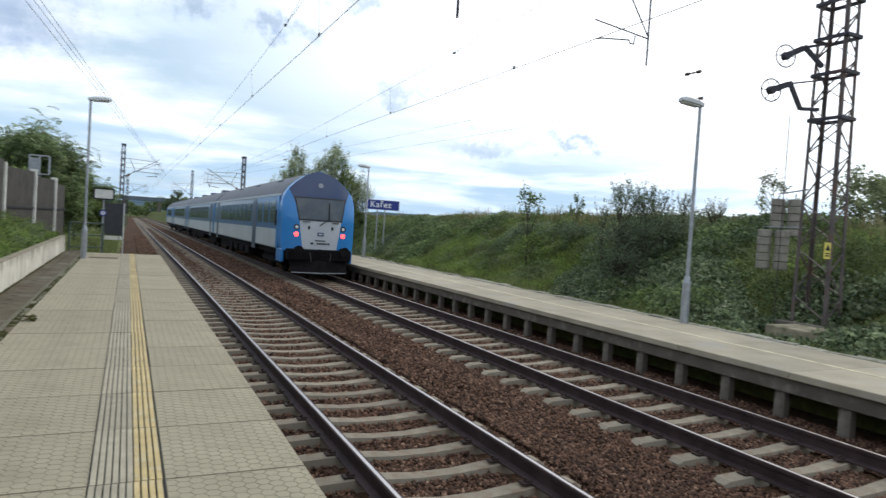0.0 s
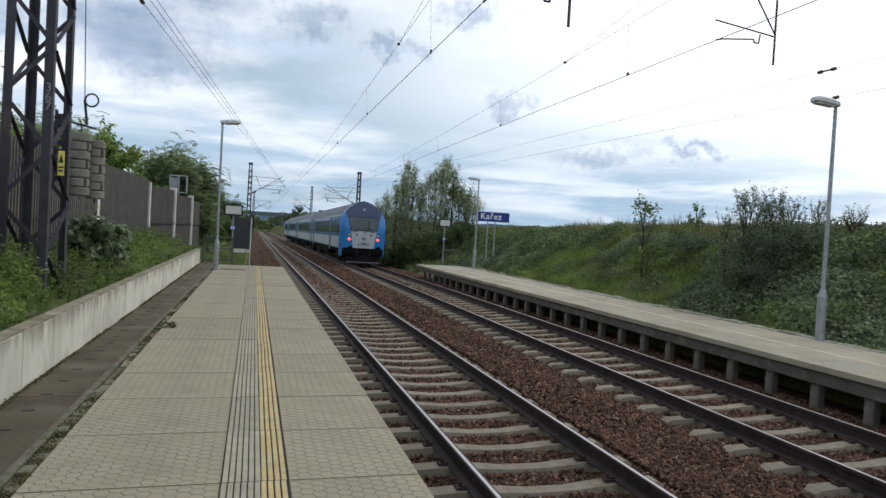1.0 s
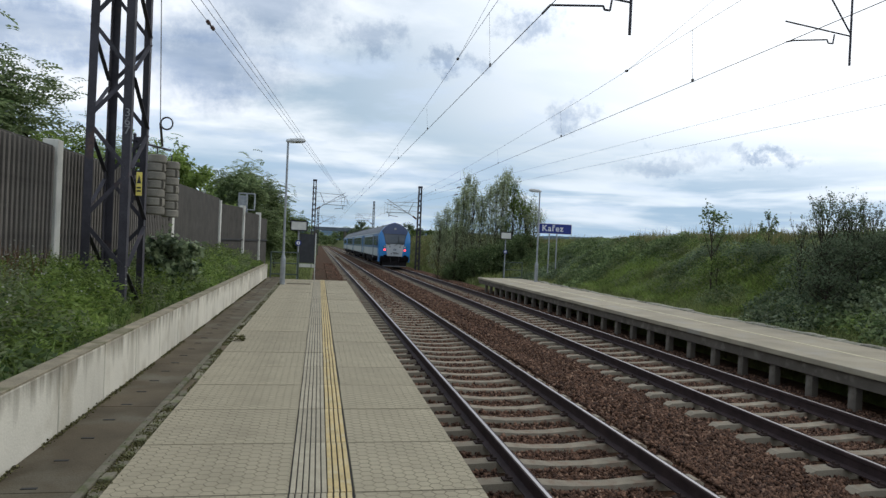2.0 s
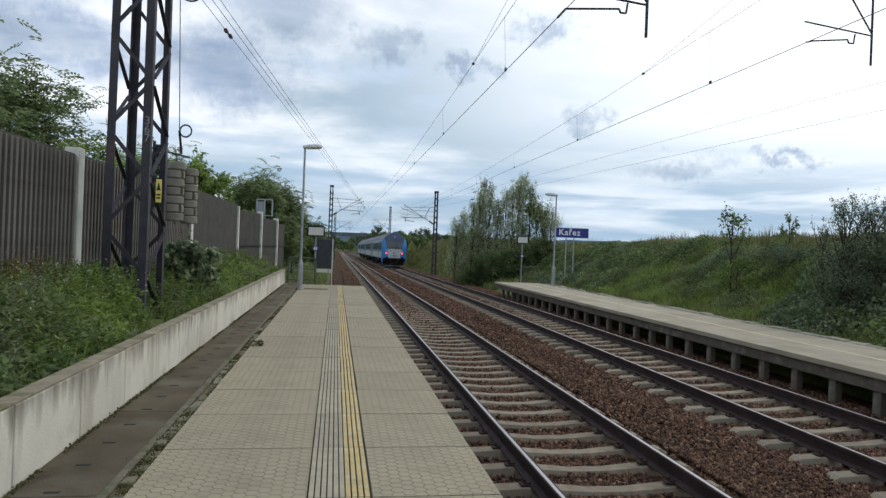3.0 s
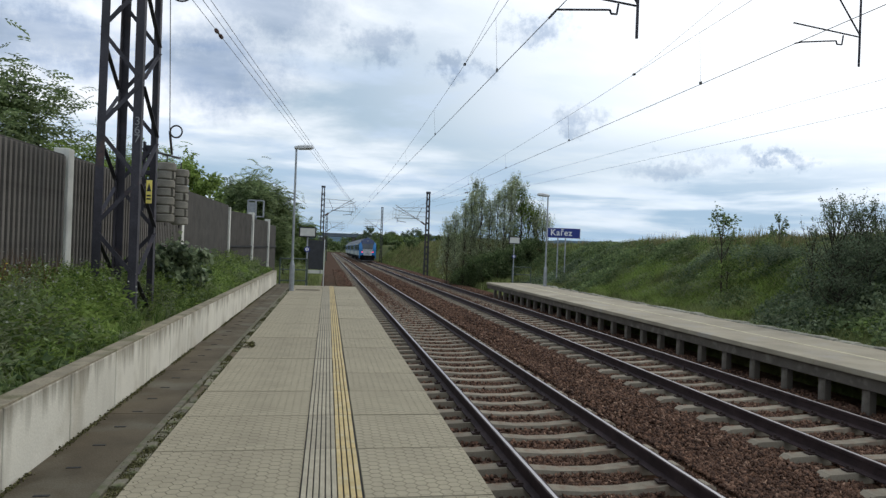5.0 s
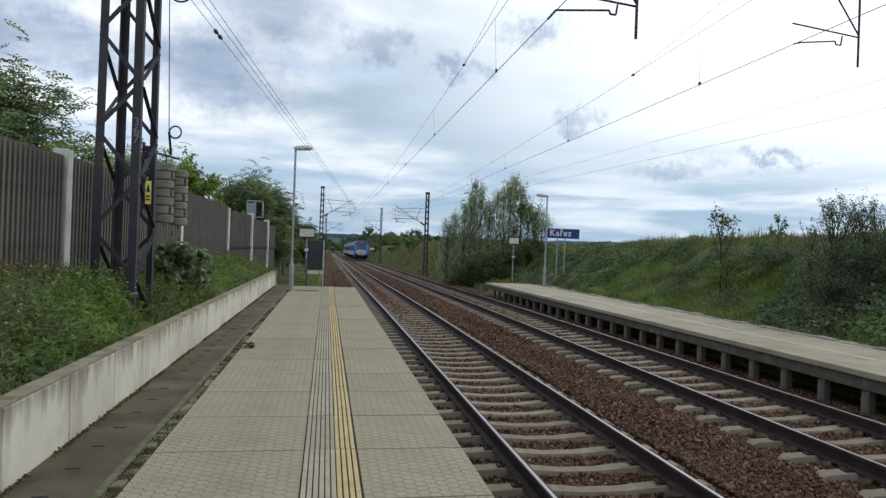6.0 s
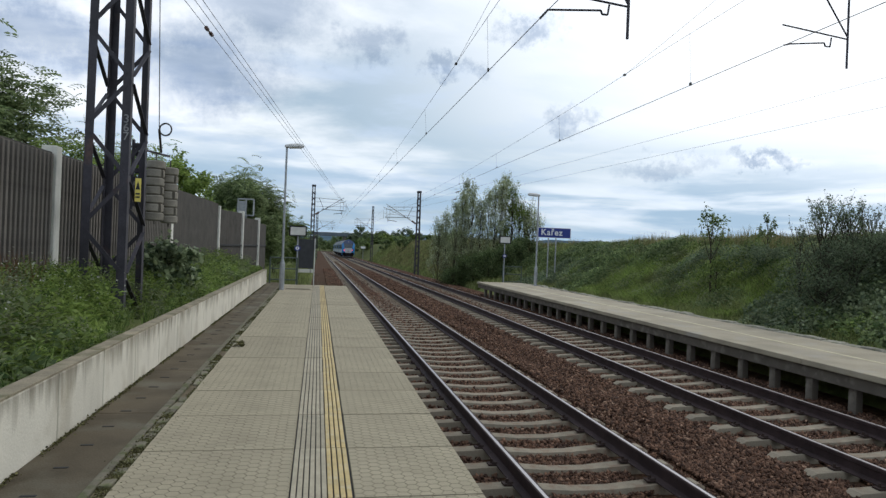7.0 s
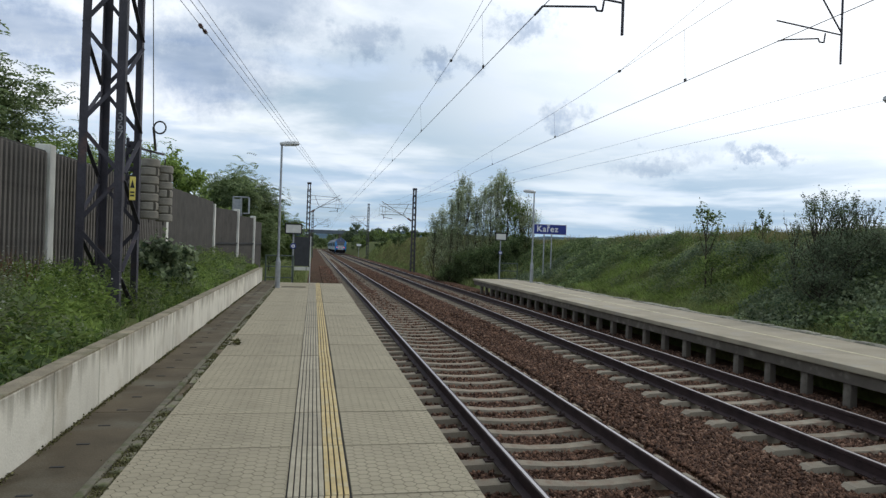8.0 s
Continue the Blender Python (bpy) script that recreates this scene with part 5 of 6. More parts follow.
def woody(name, x, y, h, spread, leaves, size, mat, label, category, limbs=9, lo=0.15, upright=0.5, fill=1.0, group="", twig=0.5, aspect=0.55, trunk=0.05, seed=0, fronds=False, spire=False):
    """A trunk with limbs and twigs, and leaves in clumps along them."""
    r = random.Random(seed)
    z0 = ground_z(x, y) - 0.15
    t = thing(name, label, category, group, at=pose(x, y, z0))
    bm = B()
    tips = []
    top = Vector((r.uniform(-0.1, 0.1) * spread, r.uniform(-0.1, 0.1) * spread, h * (0.92 if spire else 0.80)))
    last = Vector((0, 0, 0))
    for k in range(1, 6):
        c = top * (k / 5) + Vector((r.uniform(-1, 1), r.uniform(-1, 1), 0)) * spread * 0.05
        tube(bm, last, c, trunk * (1.1 - 0.19 * (k - 1)), 7, trunk * (1.1 - 0.19 * k))
        last = c
    for k in range(limbs):
        u = lo + (0.95 - lo) * (k + r.random() * 0.6) / limbs
        a = k * 2.4 + r.uniform(-0.5, 0.5)
        p = top * u
        shape = math.sin(math.pi * min(1, 0.18 + 0.85 * u)) ** 0.6
        if spire:
            shape = 0.14 + 0.95 * (1 - u) ** 0.75
        ln = spread * shape * r.uniform(0.65, 1.1)
        q = p + Vector((math.cos(a) * ln, math.sin(a) * ln, ln * upright * r.uniform(0.5, 1.5) + h * 0.06))
        q.z = min(q.z, h * (min(1.0, u + 0.30) if spire else r.uniform(0.9, 1.02)))
        m = p.lerp(q, 0.5) + Vector((0, 0, -0.04 * ln))
        tube(bm, p, m, trunk * 0.5, 5, trunk * 0.32)
        tube(bm, m, q, trunk * 0.32, 5, trunk * 0.1)
        for j in range(5):
            s = m.lerp(q, 0.25 + 0.75 * j / 4)
            e = s + Vector((r.uniform(-1, 1), r.uniform(-1, 1), r.uniform(-0.3, 1.0) * (0.5 + upright))) * twig * spread * 0.42
            tube(bm, s, e, trunk * 0.14, 4, trunk * 0.05)
            tips.append((s, e))
    tips.append((top * 0.9, Vector((top.x, top.y, h))))
    tips.append((top * 0.8, Vector((top.x + 0.1 * spread, top.y, h * 0.97))))
    part("trunk", bm, M["bark"], t)
    seg = np.array([(*a, *b) for a, b in tips])
    pick = RNG.integers(0, len(seg), leaves)
    u = RNG.uniform(0, 1.08, leaves)[:, None]
    pts = seg[pick, :3] * (1 - u) + seg[pick, 3:] * u + RNG.normal(size=(leaves, 3)) * (spread * 0.085 * fill)
    pts[:, 2] = np.maximum(pts[:, 2], 0.02)
    o = new("crown", frond_mesh("crown", pts, size, mat) if fronds else leaf_mesh("crown", pts, size, mat, aspect))
    o.parent = t
    return t


def stuff(name, me, label, category):
    return tagged(new(name, me), label, category, kind="stuff")


def scatter(n, x0, x1, y0, y1, power=1.0):
    return RNG.uniform(x0, x1, n), y0 + (y1 - y0) * RNG.uniform(0, 1, n) ** power


def herb_mesh(name, x, y, z, h, size, mat, per=22):
    """Upright herbs: narrow leaves set round a stem, longer low down, each with a thin stem."""
    n = len(x)
    u = np.tile(np.linspace(0.08, 1.0, per), (n, 1)) + RNG.uniform(-0.03, 0.03, (n, per))
    lean = RNG.normal(size=(n, 2)) * 0.16
    hh = (h * RNG.uniform(0.6, 1.2, n))[:, None]
    p = np.stack([x[:, None] + lean[:, :1] * hh * u * u, y[:, None] + lean[:, 1:] * hh * u * u, z[:, None] + hh * u], 2).reshape(-1, 3)
    a = (np.arange(per) * 2.4)[None] + RNG.uniform(0, 6.28, (n, 1)) + RNG.normal(size=(n, per)) * 0.3
    rise = 0.25 + 0.9 * u ** 2
    d = np.stack([np.cos(a), np.sin(a), rise], 2).reshape(-1, 3)
    d /= np.linalg.norm(d, axis=1)[:, None]
    e = np.stack([-np.sin(a), np.cos(a), np.zeros_like(a)], 2).reshape(-1, 3)
    sz = (size * (1.25 - 0.8 * u) * RNG.uniform(0.7, 1.2, (n, per))).reshape(-1, 1)
    down = np.array([0, 0, -1.0])
    v = np.stack([p, p + d * sz * 0.5 + e * sz * 0.16, p + d * sz + down * sz * 0.3, p + d * sz * 0.5 - e * sz * 0.16], 1)
    i = 4 * np.arange(len(p))[:, None]
    return raw(name, v.reshape(-1, 3), np.concatenate([i + np.array([0, 1, 2]), i + np.array([0, 2, 3])]), mat)


def right_bank():
    x, y = scatter(80000, 10.85, 18.5, 3, 40, 1.1)
    z = gz(x, y)
    stuff("bank_grass", blade_mesh("bank_grass", x, y, z - 0.02, 0.18, 0.010, M["grass"], 0.6), "rough green grass on the railway bank", "grass")
    x, y = scatter(26000, 11.3, 15.5, 17, 42)
    stuff("bank_grass", blade_mesh("bank_grass", x, y, gz(x, y) - 0.02, 0.24, 0.009, M["grass"], 0.7), "lush grass on the slope", "grass")
    x, y = scatter(22000, 15.8, 19, 3, 75, 0.8)
    stuff("tall_grass", blade_mesh("tall_grass", x, y, gz(x, y) - 0.02, 0.42, 0.010, M["dry_grass"], 0.3), "tall yellowish grass along the crest of the bank", "grass")
    x, y = scatter(24000, 11.5, 14.8, 17, 30)
    k = np.array([noise.noise((a * 0.55, b * 0.4, 12)) for a, b in zip(x, y)]) > -0.05
    stuff("bright_grass", blade_mesh("bright_grass", x[k], y[k], gz(x[k], y[k]) - 0.02, 0.25, 0.013, M["leaf_light"], 0.9), "patch of bright lush grass on the slope", "grass")
    # creeper on the foot of the bank
    x, y = scatter(46000, 11.0, 14.4, 4, 16)
    m = np.array([noise.noise((a * 0.5, b * 0.5, 3)) for a, b in zip(x, y)])
    k = m > -0.22 + 0.16 * np.maximum(0, x - 12.8) + 0.12 * np.maximum(0, y - 12) * np.maximum(0, x - 11.6)
    k &= ~((x > 11.25) & (x < 12.8) & (y > 7.8) & (y < 9.25))
    x, y, m = x[k], y[k], m[k]
    z = gz(x, y) + RNG.uniform(0, 1, len(x)) ** 0.7 * (0.20 + 0.35 * np.clip(m + 0.3, 0, 1)) * np.clip((x - 10.95) * 1.6, 0.1, 1)
    stuff("creeper", leaf_mesh("creeper", np.stack([x, y, z], 1), 0.095, M["ivy"], 0.8, 0.1), "dark creeping leaves covering the foot of the bank", "creeper")
    # scrub clumps on the slope
    cx, cy = scatter(620, 11.9, 18.0, 4, 44)
    pts = []
    for a, b in zip(cx, cy):
        r = RNG.uniform(0.22, 0.62)
        if a < 13.5 and 7.4 < b < 9.8:
            continue
        n = int(620 * r * r) + 40
        d = RNG.normal(size=(n, 3))
        d *= (RNG.uniform(0.35, 1.0, n) ** 0.5 / np.linalg.norm(d, axis=1))[:, None]
        p = np.stack([a + d[:, 0] * r, b + d[:, 1] * r, np.zeros(n)], 1)
        p[:, 2] = gz(p[:, 0], p[:, 1]) + 0.03 + np.abs(d[:, 2]) * r * (0.75 if a < 16 else 0.5)
        pts.append(p)
    stuff("scrub", leaf_mesh("scrub", np.concatenate(pts[::3]), 0.085, M["leaf_dark"], 0.5, 0.0, 0.2), "low dark scrub on the bank", "scrub")
    stuff("scrub", leaf_mesh("scrub", np.concatenate(pts[1::3]), 0.08, M["leaf_mid"], 0.45, 0.0, 0.3), "low green scrub on the bank", "scrub")
    stuff("scrub", leaf_mesh("scrub", np.concatenate(pts[2::3]), 0.08, M["leaf_grey"], 0.4, 0.0, 0.3), "grey-green herbs on the bank", "scrub")
    # bramble mounds over the upper slope
    for mat, size, lab, lvl, seed, cnt in (("leaf_dark", 0.12, "dark bramble mounds on the bank", -0.05, 31, 150), ("willow_leaf", 0.10, "blue-green bramble mounds on the bank", 0.02, 47, 80)):
        cx, cy = scatter(cnt * 3, 11.8, 17.6, 6, 46, 0.75)
        pts = []
        for a, b in zip(cx, cy):
            if noise.noise((a * 0.28, b * 0.16, seed)) < lvl or (a < 14.0 and 16.5 < b < 28) or b < 11:
                continue
            r = RNG.uniform(0.45, 1.0)
            n = int(520 * r * r) + 80
            d = RNG.normal(size=(n, 3))
            d *= (RNG.uniform(0.5, 1.0, n) ** 0.4 / np.linalg.norm(d, axis=1))[:, None]
            p = np.stack([a + d[:, 0] * r, b + d[:, 1] * r, np.zeros(n)], 1)
            p[:, 2] = gz(p[:, 0], p[:, 1]) + np.abs(d[:, 2]) * r * RNG.uniform(0.45, 0.8) * (0.8 if a > 15.5 else 1)
            pts.append(p)
        stuff("brambles", leaf_mesh("brambles", np.concatenate(pts), size, M[mat], 0.6, 0.1), lab, "brambles")
    # dry stems standing up along the crest
    cx, cy = scatter(150, 15.6, 18.4, 8, 60, 0.7)
    xs, ys, hs = [], [], []
    for a, b in zip(cx, cy):
        n = int(RNG.uniform(12, 46))
        xs.append(a + RNG.normal(size=n) * 0.18), ys.append(b + RNG.normal(size=n) * 0.22), hs.append(np.full(n, RNG.uniform(0.3, 0.75)))
    x, y, h = np.concatenate(xs), np.concatenate(ys), np.concatenate(hs)
    stuff("dry_stems", blade_mesh("dry_stems", x, y, gz(x, y) - 0.02, h, 0.011, M["dry_grass"], 0.16), "tall pale dry stems along the crest of the bank", "grass")
    # far slope
    x, y = scatter(22000, 9.6, 17, 40, 130, 1.4)
    stuff("slope_grass", blade_mesh("slope_grass", x, y, gz(x, y) - 0.02, 0.45, 0.03, M["grass"]), "grass on the distant slope", "grass")
    x, y = scatter(16000, 10.2, 17, 44, 110, 1.3)
    stuff("slope_grass", blade_mesh("slope_grass", x, y, gz(x, y) - 0.02, 0.5, 0.025, M["dry_grass"]), "yellowish grass on the distant slope", "grass")


def left_side():
    x, y = scatter(22000, -4.0, -2.10, -8, 26)
    k = (np.abs((x + 2.1) * 3.0 + (y - 8.2) * 0.64) / 3.07 > 0.08) | (y < 8) | (y > 11.5)
    x, y = x[k], y[k]
    z = gz(x, y)
    stuff("weeds", blade_mesh("weeds", x, y, z - 0.02, 0.24, 0.006, M["leaf_mid"]), "uncut grass behind the low wall", "grass")
    # leafy weeds, each tuft of one kind
    cx, cy = scatter(800, -4.0, -2.10, -1, 26, 1.1)
    kinds = [[], [], [], [], []]
    for a, b in zip(cx, cy):
        d = abs((a + 2.1) * 3.0 + (b - 8.2) * 0.64) / 3.07
        if d < 0.30 and 8.0 < b < 10.8 and a > -3.0:
            continue
        patch = noise.noise((a * 0.8, b * 0.45, 21)) + RNG.uniform(-0.35, 0.35) - (0.18 if b < 7 and a < -2.6 else 0)
        kind = 0 if patch < -0.32 else 1 if patch < -0.02 else 2 if patch < 0.22 else 3 if patch < 0.42 else 4
        hgt = (0.13 + 0.52 * RNG.uniform() ** 2) * (0.5 if a > -2.5 else 1.0) * (1.25 if kind == 1 else 1.0)
        n = (150, 190, 170, 110, 150)[kind]
        u = RNG.uniform(0, 1, n)
        sp = (0.15 - 0.06 * u) if kind in (1, 3) else (0.11 + 0.06 * u)
        kinds[kind].append(np.stack([a + RNG.normal(size=n) * sp, b + RNG.normal(size=n) * sp, ground_z(a, b) + u * hgt], 1))
    for group_ in kinds:
        for p in group_:
            p[:, 0] = np.minimum(p[:, 0], -2.09 - 0.05 * RNG.uniform(0, 1, len(p)))
    for k, (size, mat, asp, lab) in enumerate(((0.08, "leaf_dark", 0.5, "dark leafy weeds behind the low wall"), (0.05, "leaf_grey", 0.35, "grey-green herbs behind the low wall"),
                                              (0.07, "leaf_mid", 0.5, "leafy green weeds behind the low wall"), (0.10, "leaf_light", 0.35, "bright green weeds behind the low wall"), (0.055, "leaf_mid", 0.4, "fine-leaved weeds behind the low wall"))):
        if kinds[k]:
            stuff("weeds", leaf_mesh("weeds", np.concatenate(kinds[k]), size, M[mat], asp, 0.0, 0.15), lab, "weeds")
    for n, x0, x1, y0, y1, h, size, mat, lab in ((620, -3.95, -2.15, 5.5, 12, 0.46, 0.14, "leaf_light", "tall bright green herbs behind the low wall"), (420, -4.0, -2.3, 2, 7.5, 0.52, 0.12, "leaf_grey", "tall grey-green herbs behind the low wall"),
                                                 (520, -3.9, -2.12, 11.8, 25.5, 0.42, 0.14, "leaf_light", "bright green herbs along the low wall"), (420, -4.0, -2.15, 3, 20, 0.52, 0.13, "leaf_mid", "tall dark green herbs by the noise barrier")):
        x, y = scatter(n, x0, x1, y0, y1)
        k = (np.abs((x + 2.1) * 3.0 + (y - 8.2) * 0.64) / 3.07 > 0.34) | (y < 7.6) | (y > 10.9)
        x, y = x[k], y[k]
        stuff("weeds", herb_mesh("weeds", x, y, gz(x, y), np.where(x > -2.45, h * 0.5, h), size, M[mat]), lab, "weeds")
    x, y = scatter(420, -3.9, -2.4, 3, 10)
    stuff("seed_heads", leaf_mesh("seed_heads", np.stack([x, y, gz(x, y) + RNG.uniform(0.35, 0.7, 420)], 1), 0.03, M["seed"], 0.6), "pale seed heads among the weeds", "weeds")
    x, y = scatter(900, -3.95, -3.4, 3, 9.5)
    stuff("dry_stalks", blade_mesh("dry_stalks", x, y, gz(x, y), 0.62, 0.006, M["dry_stalk"], 0.2), "reddish brown dry stalks along the noise barrier", "weeds")
    x, y = scatter(26, -3.9, -2.9, 4, 8)
    stuff("wild_flowers", leaf_mesh("wild_flowers", np.stack([x, y, gz(x, y) + RNG.uniform(0.4, 0.75, 26)], 1), 0.035, M["flower"], 0.9), "small yellow wild flowers", "flowers")
    x, y = scatter(16000, -6, -0.5, 26.2, 62, 1.3)
    stuff("verge_grass", blade_mesh("verge_grass", x, y, gz(x, y) - 0.02, 0.28, 0.012, M["grass"]), "green grass beyond the platform end", "grass")
    # moss and crumbs in the joint along the gutter, and at the wall's foot
    n = 34000
    y = RNG.uniform(2.5, 25, n)
    x = -1.25 + RNG.normal(size=n) * 0.042
    k = np.array([noise.noise((b * 1.3, a * 9, 9)) for a, b in zip(x, y)]) > -0.12
    stuff("joint_moss", leaf_mesh("joint_moss", np.stack([x, y, np.full(n, -0.024) + RNG.uniform(0, 0.022, n)], 1)[k], 0.015, M["moss"], 0.9, 0.0), "moss and dirt in the joint beside the gutter", "moss")
    n = 6000
    y = RNG.uniform(2.5, 25, n)
    k = np.array([noise.noise((b * 1.1, 4, 2)) for b in y]) > -0.15
    stuff("joint_moss", leaf_mesh("joint_moss", np.stack([-1.88 + np.abs(RNG.normal(size=n)) * 0.016, y, RNG.uniform(-0.015, 0.004, n)], 1)[k], 0.018, M["moss"], 0.9, 0.0), "moss along the foot of the wall", "moss")


right_bank()
left_side()


def shrubs():
    woody("ash_tree", -3.95, 36.5, 6.0, 2.5, 9500, 0.48, M["ash_leaf"], "broad leafy green tree behind the noise barrier", "tree", limbs=16, lo=0.2, upright=0.3, fill=1.5, fronds=True, trunk=0.13, seed=1)
    woody("ash_tree", -2.7, 43, 4.6, 1.8, 3400, 0.5, M["leaf_mid"], "leafy green tree beyond the noise barrier", "tree", limbs=12, lo=0.2, upright=0.3, fill=1.5, fronds=True, trunk=0.10, seed=2)
    woody("ash_tree", -7.8, 16.5, 5.1, 2.5, 3400, 0.46, M["ash_leaf"], "leafy tree rising over the noise barrier", "tree", limbs=16, lo=0.25, upright=0.35, fill=1.6, fronds=True, trunk=0.12, seed=3)
    woody("elder_bush", -5.6, 20.5, 3.9, 1.5, 1500, 0.34, M["leaf_light"], "bright green bush behind the noise barrier", "bush", limbs=12, lo=0.2, upright=0.5, fill=1.6, fronds=True, seed=4)
    woody("elder_bush", -4.9, 14.0, 3.3, 0.9, 420, 0.32, M["leaf_light"], "feathery green shoots behind the noise barrier", "bush", limbs=10, lo=0.2, upright=0.7, fill=1.6, fronds=True, seed=8)
    woody("elder_bush", -5.4, 26, 4.3, 1.6, 8000, 0.15, M["leaf_light"], "bright green bush behind the noise barrier", "bush", limbs=12, lo=0.2, upright=0.4, seed=5)
    woody("elder_bush", -5.0, 30.5, 4.4, 1.6, 8000, 0.16, M["leaf_mid"], "green bush behind the noise barrier", "bush", limbs=12, lo=0.2, upright=0.4, seed=6)
    woody("ivy_bush", -2.95, 13.6, 1.25, 0.75, 3600, 0.12, M["ivy"], "dark leafy climbing bush beside the mast", "bush", limbs=12, lo=0.1, upright=0.2, seed=7, trunk=0.03, aspect=0.8)
    # poplar scrub past the far platform
    tops = ((8.1, 3.3), (8.65, 3.9), (9.25, 4.6), (9.7, 5.3), (9.95, 6.3), (10.45, 5.9), (11.0, 4.9), (11.55, 5.6), (12.1, 5.9), (12.5, 6.3), (12.8, 6.85), (13.35, 6.1), (13.9, 4.9), (14.4, 4.5), (14.85, 3.9))
    for k, (x, top) in enumerate(tops):
        y = 44.5 + 0.8 * math.sin(k * 2.1)
        h = top + 0.15 - ground_z(x, y)
        bright = k in (11, 12, 13)
        woody("poplar", x * y / 44.5, y, h, 0.72 if k < 12 else 0.85, int(720 * h), 0.088, M["leaf_mid"] if bright else M["poplar_leaf"], "upright grey-green young poplar beyond the platform end", "tree", limbs=34, lo=0.0, upright=3.4, twig=0.6, trunk=0.035, seed=20 + k, spire=k < 12, fill=1.15, group="poplar thicket")
    for k, (x, y, h, sp, n) in enumerate(((8.95, 44.0, 1.5, 0.8, 2600), (9.5, 43.6, 1.9, 0.9, 3600), (10.3, 43.0, 2.4, 1.1, 4600), (11.3, 42.8, 2.5, 1.2, 5200), (12.3, 43.0, 2.4, 1.2, 5000), (13.2, 43.2, 2.4, 1.2, 5000), (14.1, 43.4, 2.0, 1.1, 4200))):
        woody("elder_bush", x, y, h, sp, n, 0.11, M["leaf_dark"], "dark leafy undergrowth at the foot of the poplars", "bush", limbs=16, lo=0.0, upright=0.4, twig=0.7, trunk=0.04, seed=70 + k, fill=1.5, group="poplar undergrowth")
    # saplings and bushes on the bank
    woody("sapling", 12.72, 19.6, 3.15, 0.55, 420, 0.105, M["leaf_dark"], "thin sparse sapling on the bank", "tree", limbs=9, lo=0.38, upright=2.2, trunk=0.03, seed=31, fill=0.7, twig=0.6, aspect=0.6)
    woody("elder_bush", 12.8, 19.4, 1.5, 0.5, 900, 0.085, M["leaf_mid"], "loose green shrub at the foot of the sapling", "bush", limbs=12, lo=0.05, upright=0.9, trunk=0.02, seed=35, fill=1.0)
    woody("sapling", 15.0, 19.9, 1.75, 0.42, 320, 0.09, M["leaf_dark"], "small sapling on the crest of the bank", "tree", limbs=8, lo=0.25, upright=1.6, trunk=0.022, seed=32, fill=0.7)
    woody("elder_bush", 14.6, 19.2, 0.8, 0.7, 1500, 0.08, M["willow_leaf"], "low dark shrub on the slope of the bank", "bush", limbs=12, lo=0.02, upright=0.4, trunk=0.02, seed=36, fill=1.2)
    for k, (x, y, top, sp, n) in enumerate(((12.85, 15.7, 2.85, 0.30, 900), (13.1, 15.3, 3.25, 0.40, 2000), (13.55, 15.7, 3.45, 0.42, 2100), (13.9, 15.2, 3.2, 0.42, 2000), (14.3, 15.6, 3.3, 0.42, 1800), (14.7, 15.3, 2.95, 0.36, 1300), (15.5, 15.2, 3.1, 0.26, 500),
                                            (12.9, 14.7, 1.9, 0.85, 4200), (13.7, 14.8, 2.2, 0.95, 5200), (14.5, 14.9, 2.2, 0.75, 3400), (12.6, 14.5, 1.15, 0.7, 2400), (16.2, 14.6, 2.75, 0.35, 600), (16.9, 12.6, 2.8, 0.4, 700))):
        h = top + 0.15 - ground_z(x, y)
        thin = k < 7 or k > 10
        woody("willow_bush", x, y, h, sp * 1.1, int(n * (0.55 if thin else 0.8)), 0.060, M["leaf_grey"] if k in (6, 11, 12) else M["willow_leaf"], "dark upright leafy willow on the bank" if thin else "dense dark rounded willow on the bank", "bush", limbs=20, lo=0.0, upright=2.2 if thin else 0.8, twig=0.9, trunk=0.03, seed=40 + k, fill=0.75 if thin else 1.3, group="bank bushes")
    woody("sapling", 16.9, 13.2, 1.85, 0.55, 900, 0.075, M["leaf_grey"], "small leafy sapling behind the anchor mast", "tree", limbs=10, lo=0.15, upright=0.9, trunk=0.025, seed=33, fill=1.0)
    woody("ash_tree", 28.6, 17.0, 2.7, 2.2, 5200, 0.16, M["leaf_grey"], "round tree behind the bank", "tree", limbs=14, lo=0.1, upright=0.5, trunk=0.08, seed=38)
    # along the line, far off
    for k in range(17):
        y = 66 + k * 9.5 + RNG.uniform(-2, 2)
        x = 12.6 + RNG.uniform(-1.2, 2.5) + (1.0 if k % 2 else 0)
        woody("trackside_bush", x, y, RNG.uniform(1.0, 2.6), RNG.uniform(1.0, 1.7), 1800, 0.22, M["leaf_mid"] if k % 3 else M["leaf_dark"], "round green bush on the slope beside the track", "bush", limbs=9, lo=0.03, upright=0.5, seed=50 + k, group="trackside bushes")
    for k, (x, top, sp) in enumerate(((15.8, 9.6, 3.2), (13.2, 6.6, 2.2), (23.5, 8.0, 2.6), (28.6, 7.5, 2.8), (33.6, 9.3, 3.4), (38.4, 7.6, 3.2), (43.5, 5.4, 3.0), (19.5, 6.0, 2.4))):
        y = 250 + 6 * math.sin(k * 1.7)
        woody("distant_tree", x, y, top - ground_z(x, y), sp, 2000, 0.5, M["willow_leaf"], "dark round tree in the distance", "tree", limbs=14, lo=0.05, upright=0.5, seed=90 + k, group="distant trees", trunk=0.12)
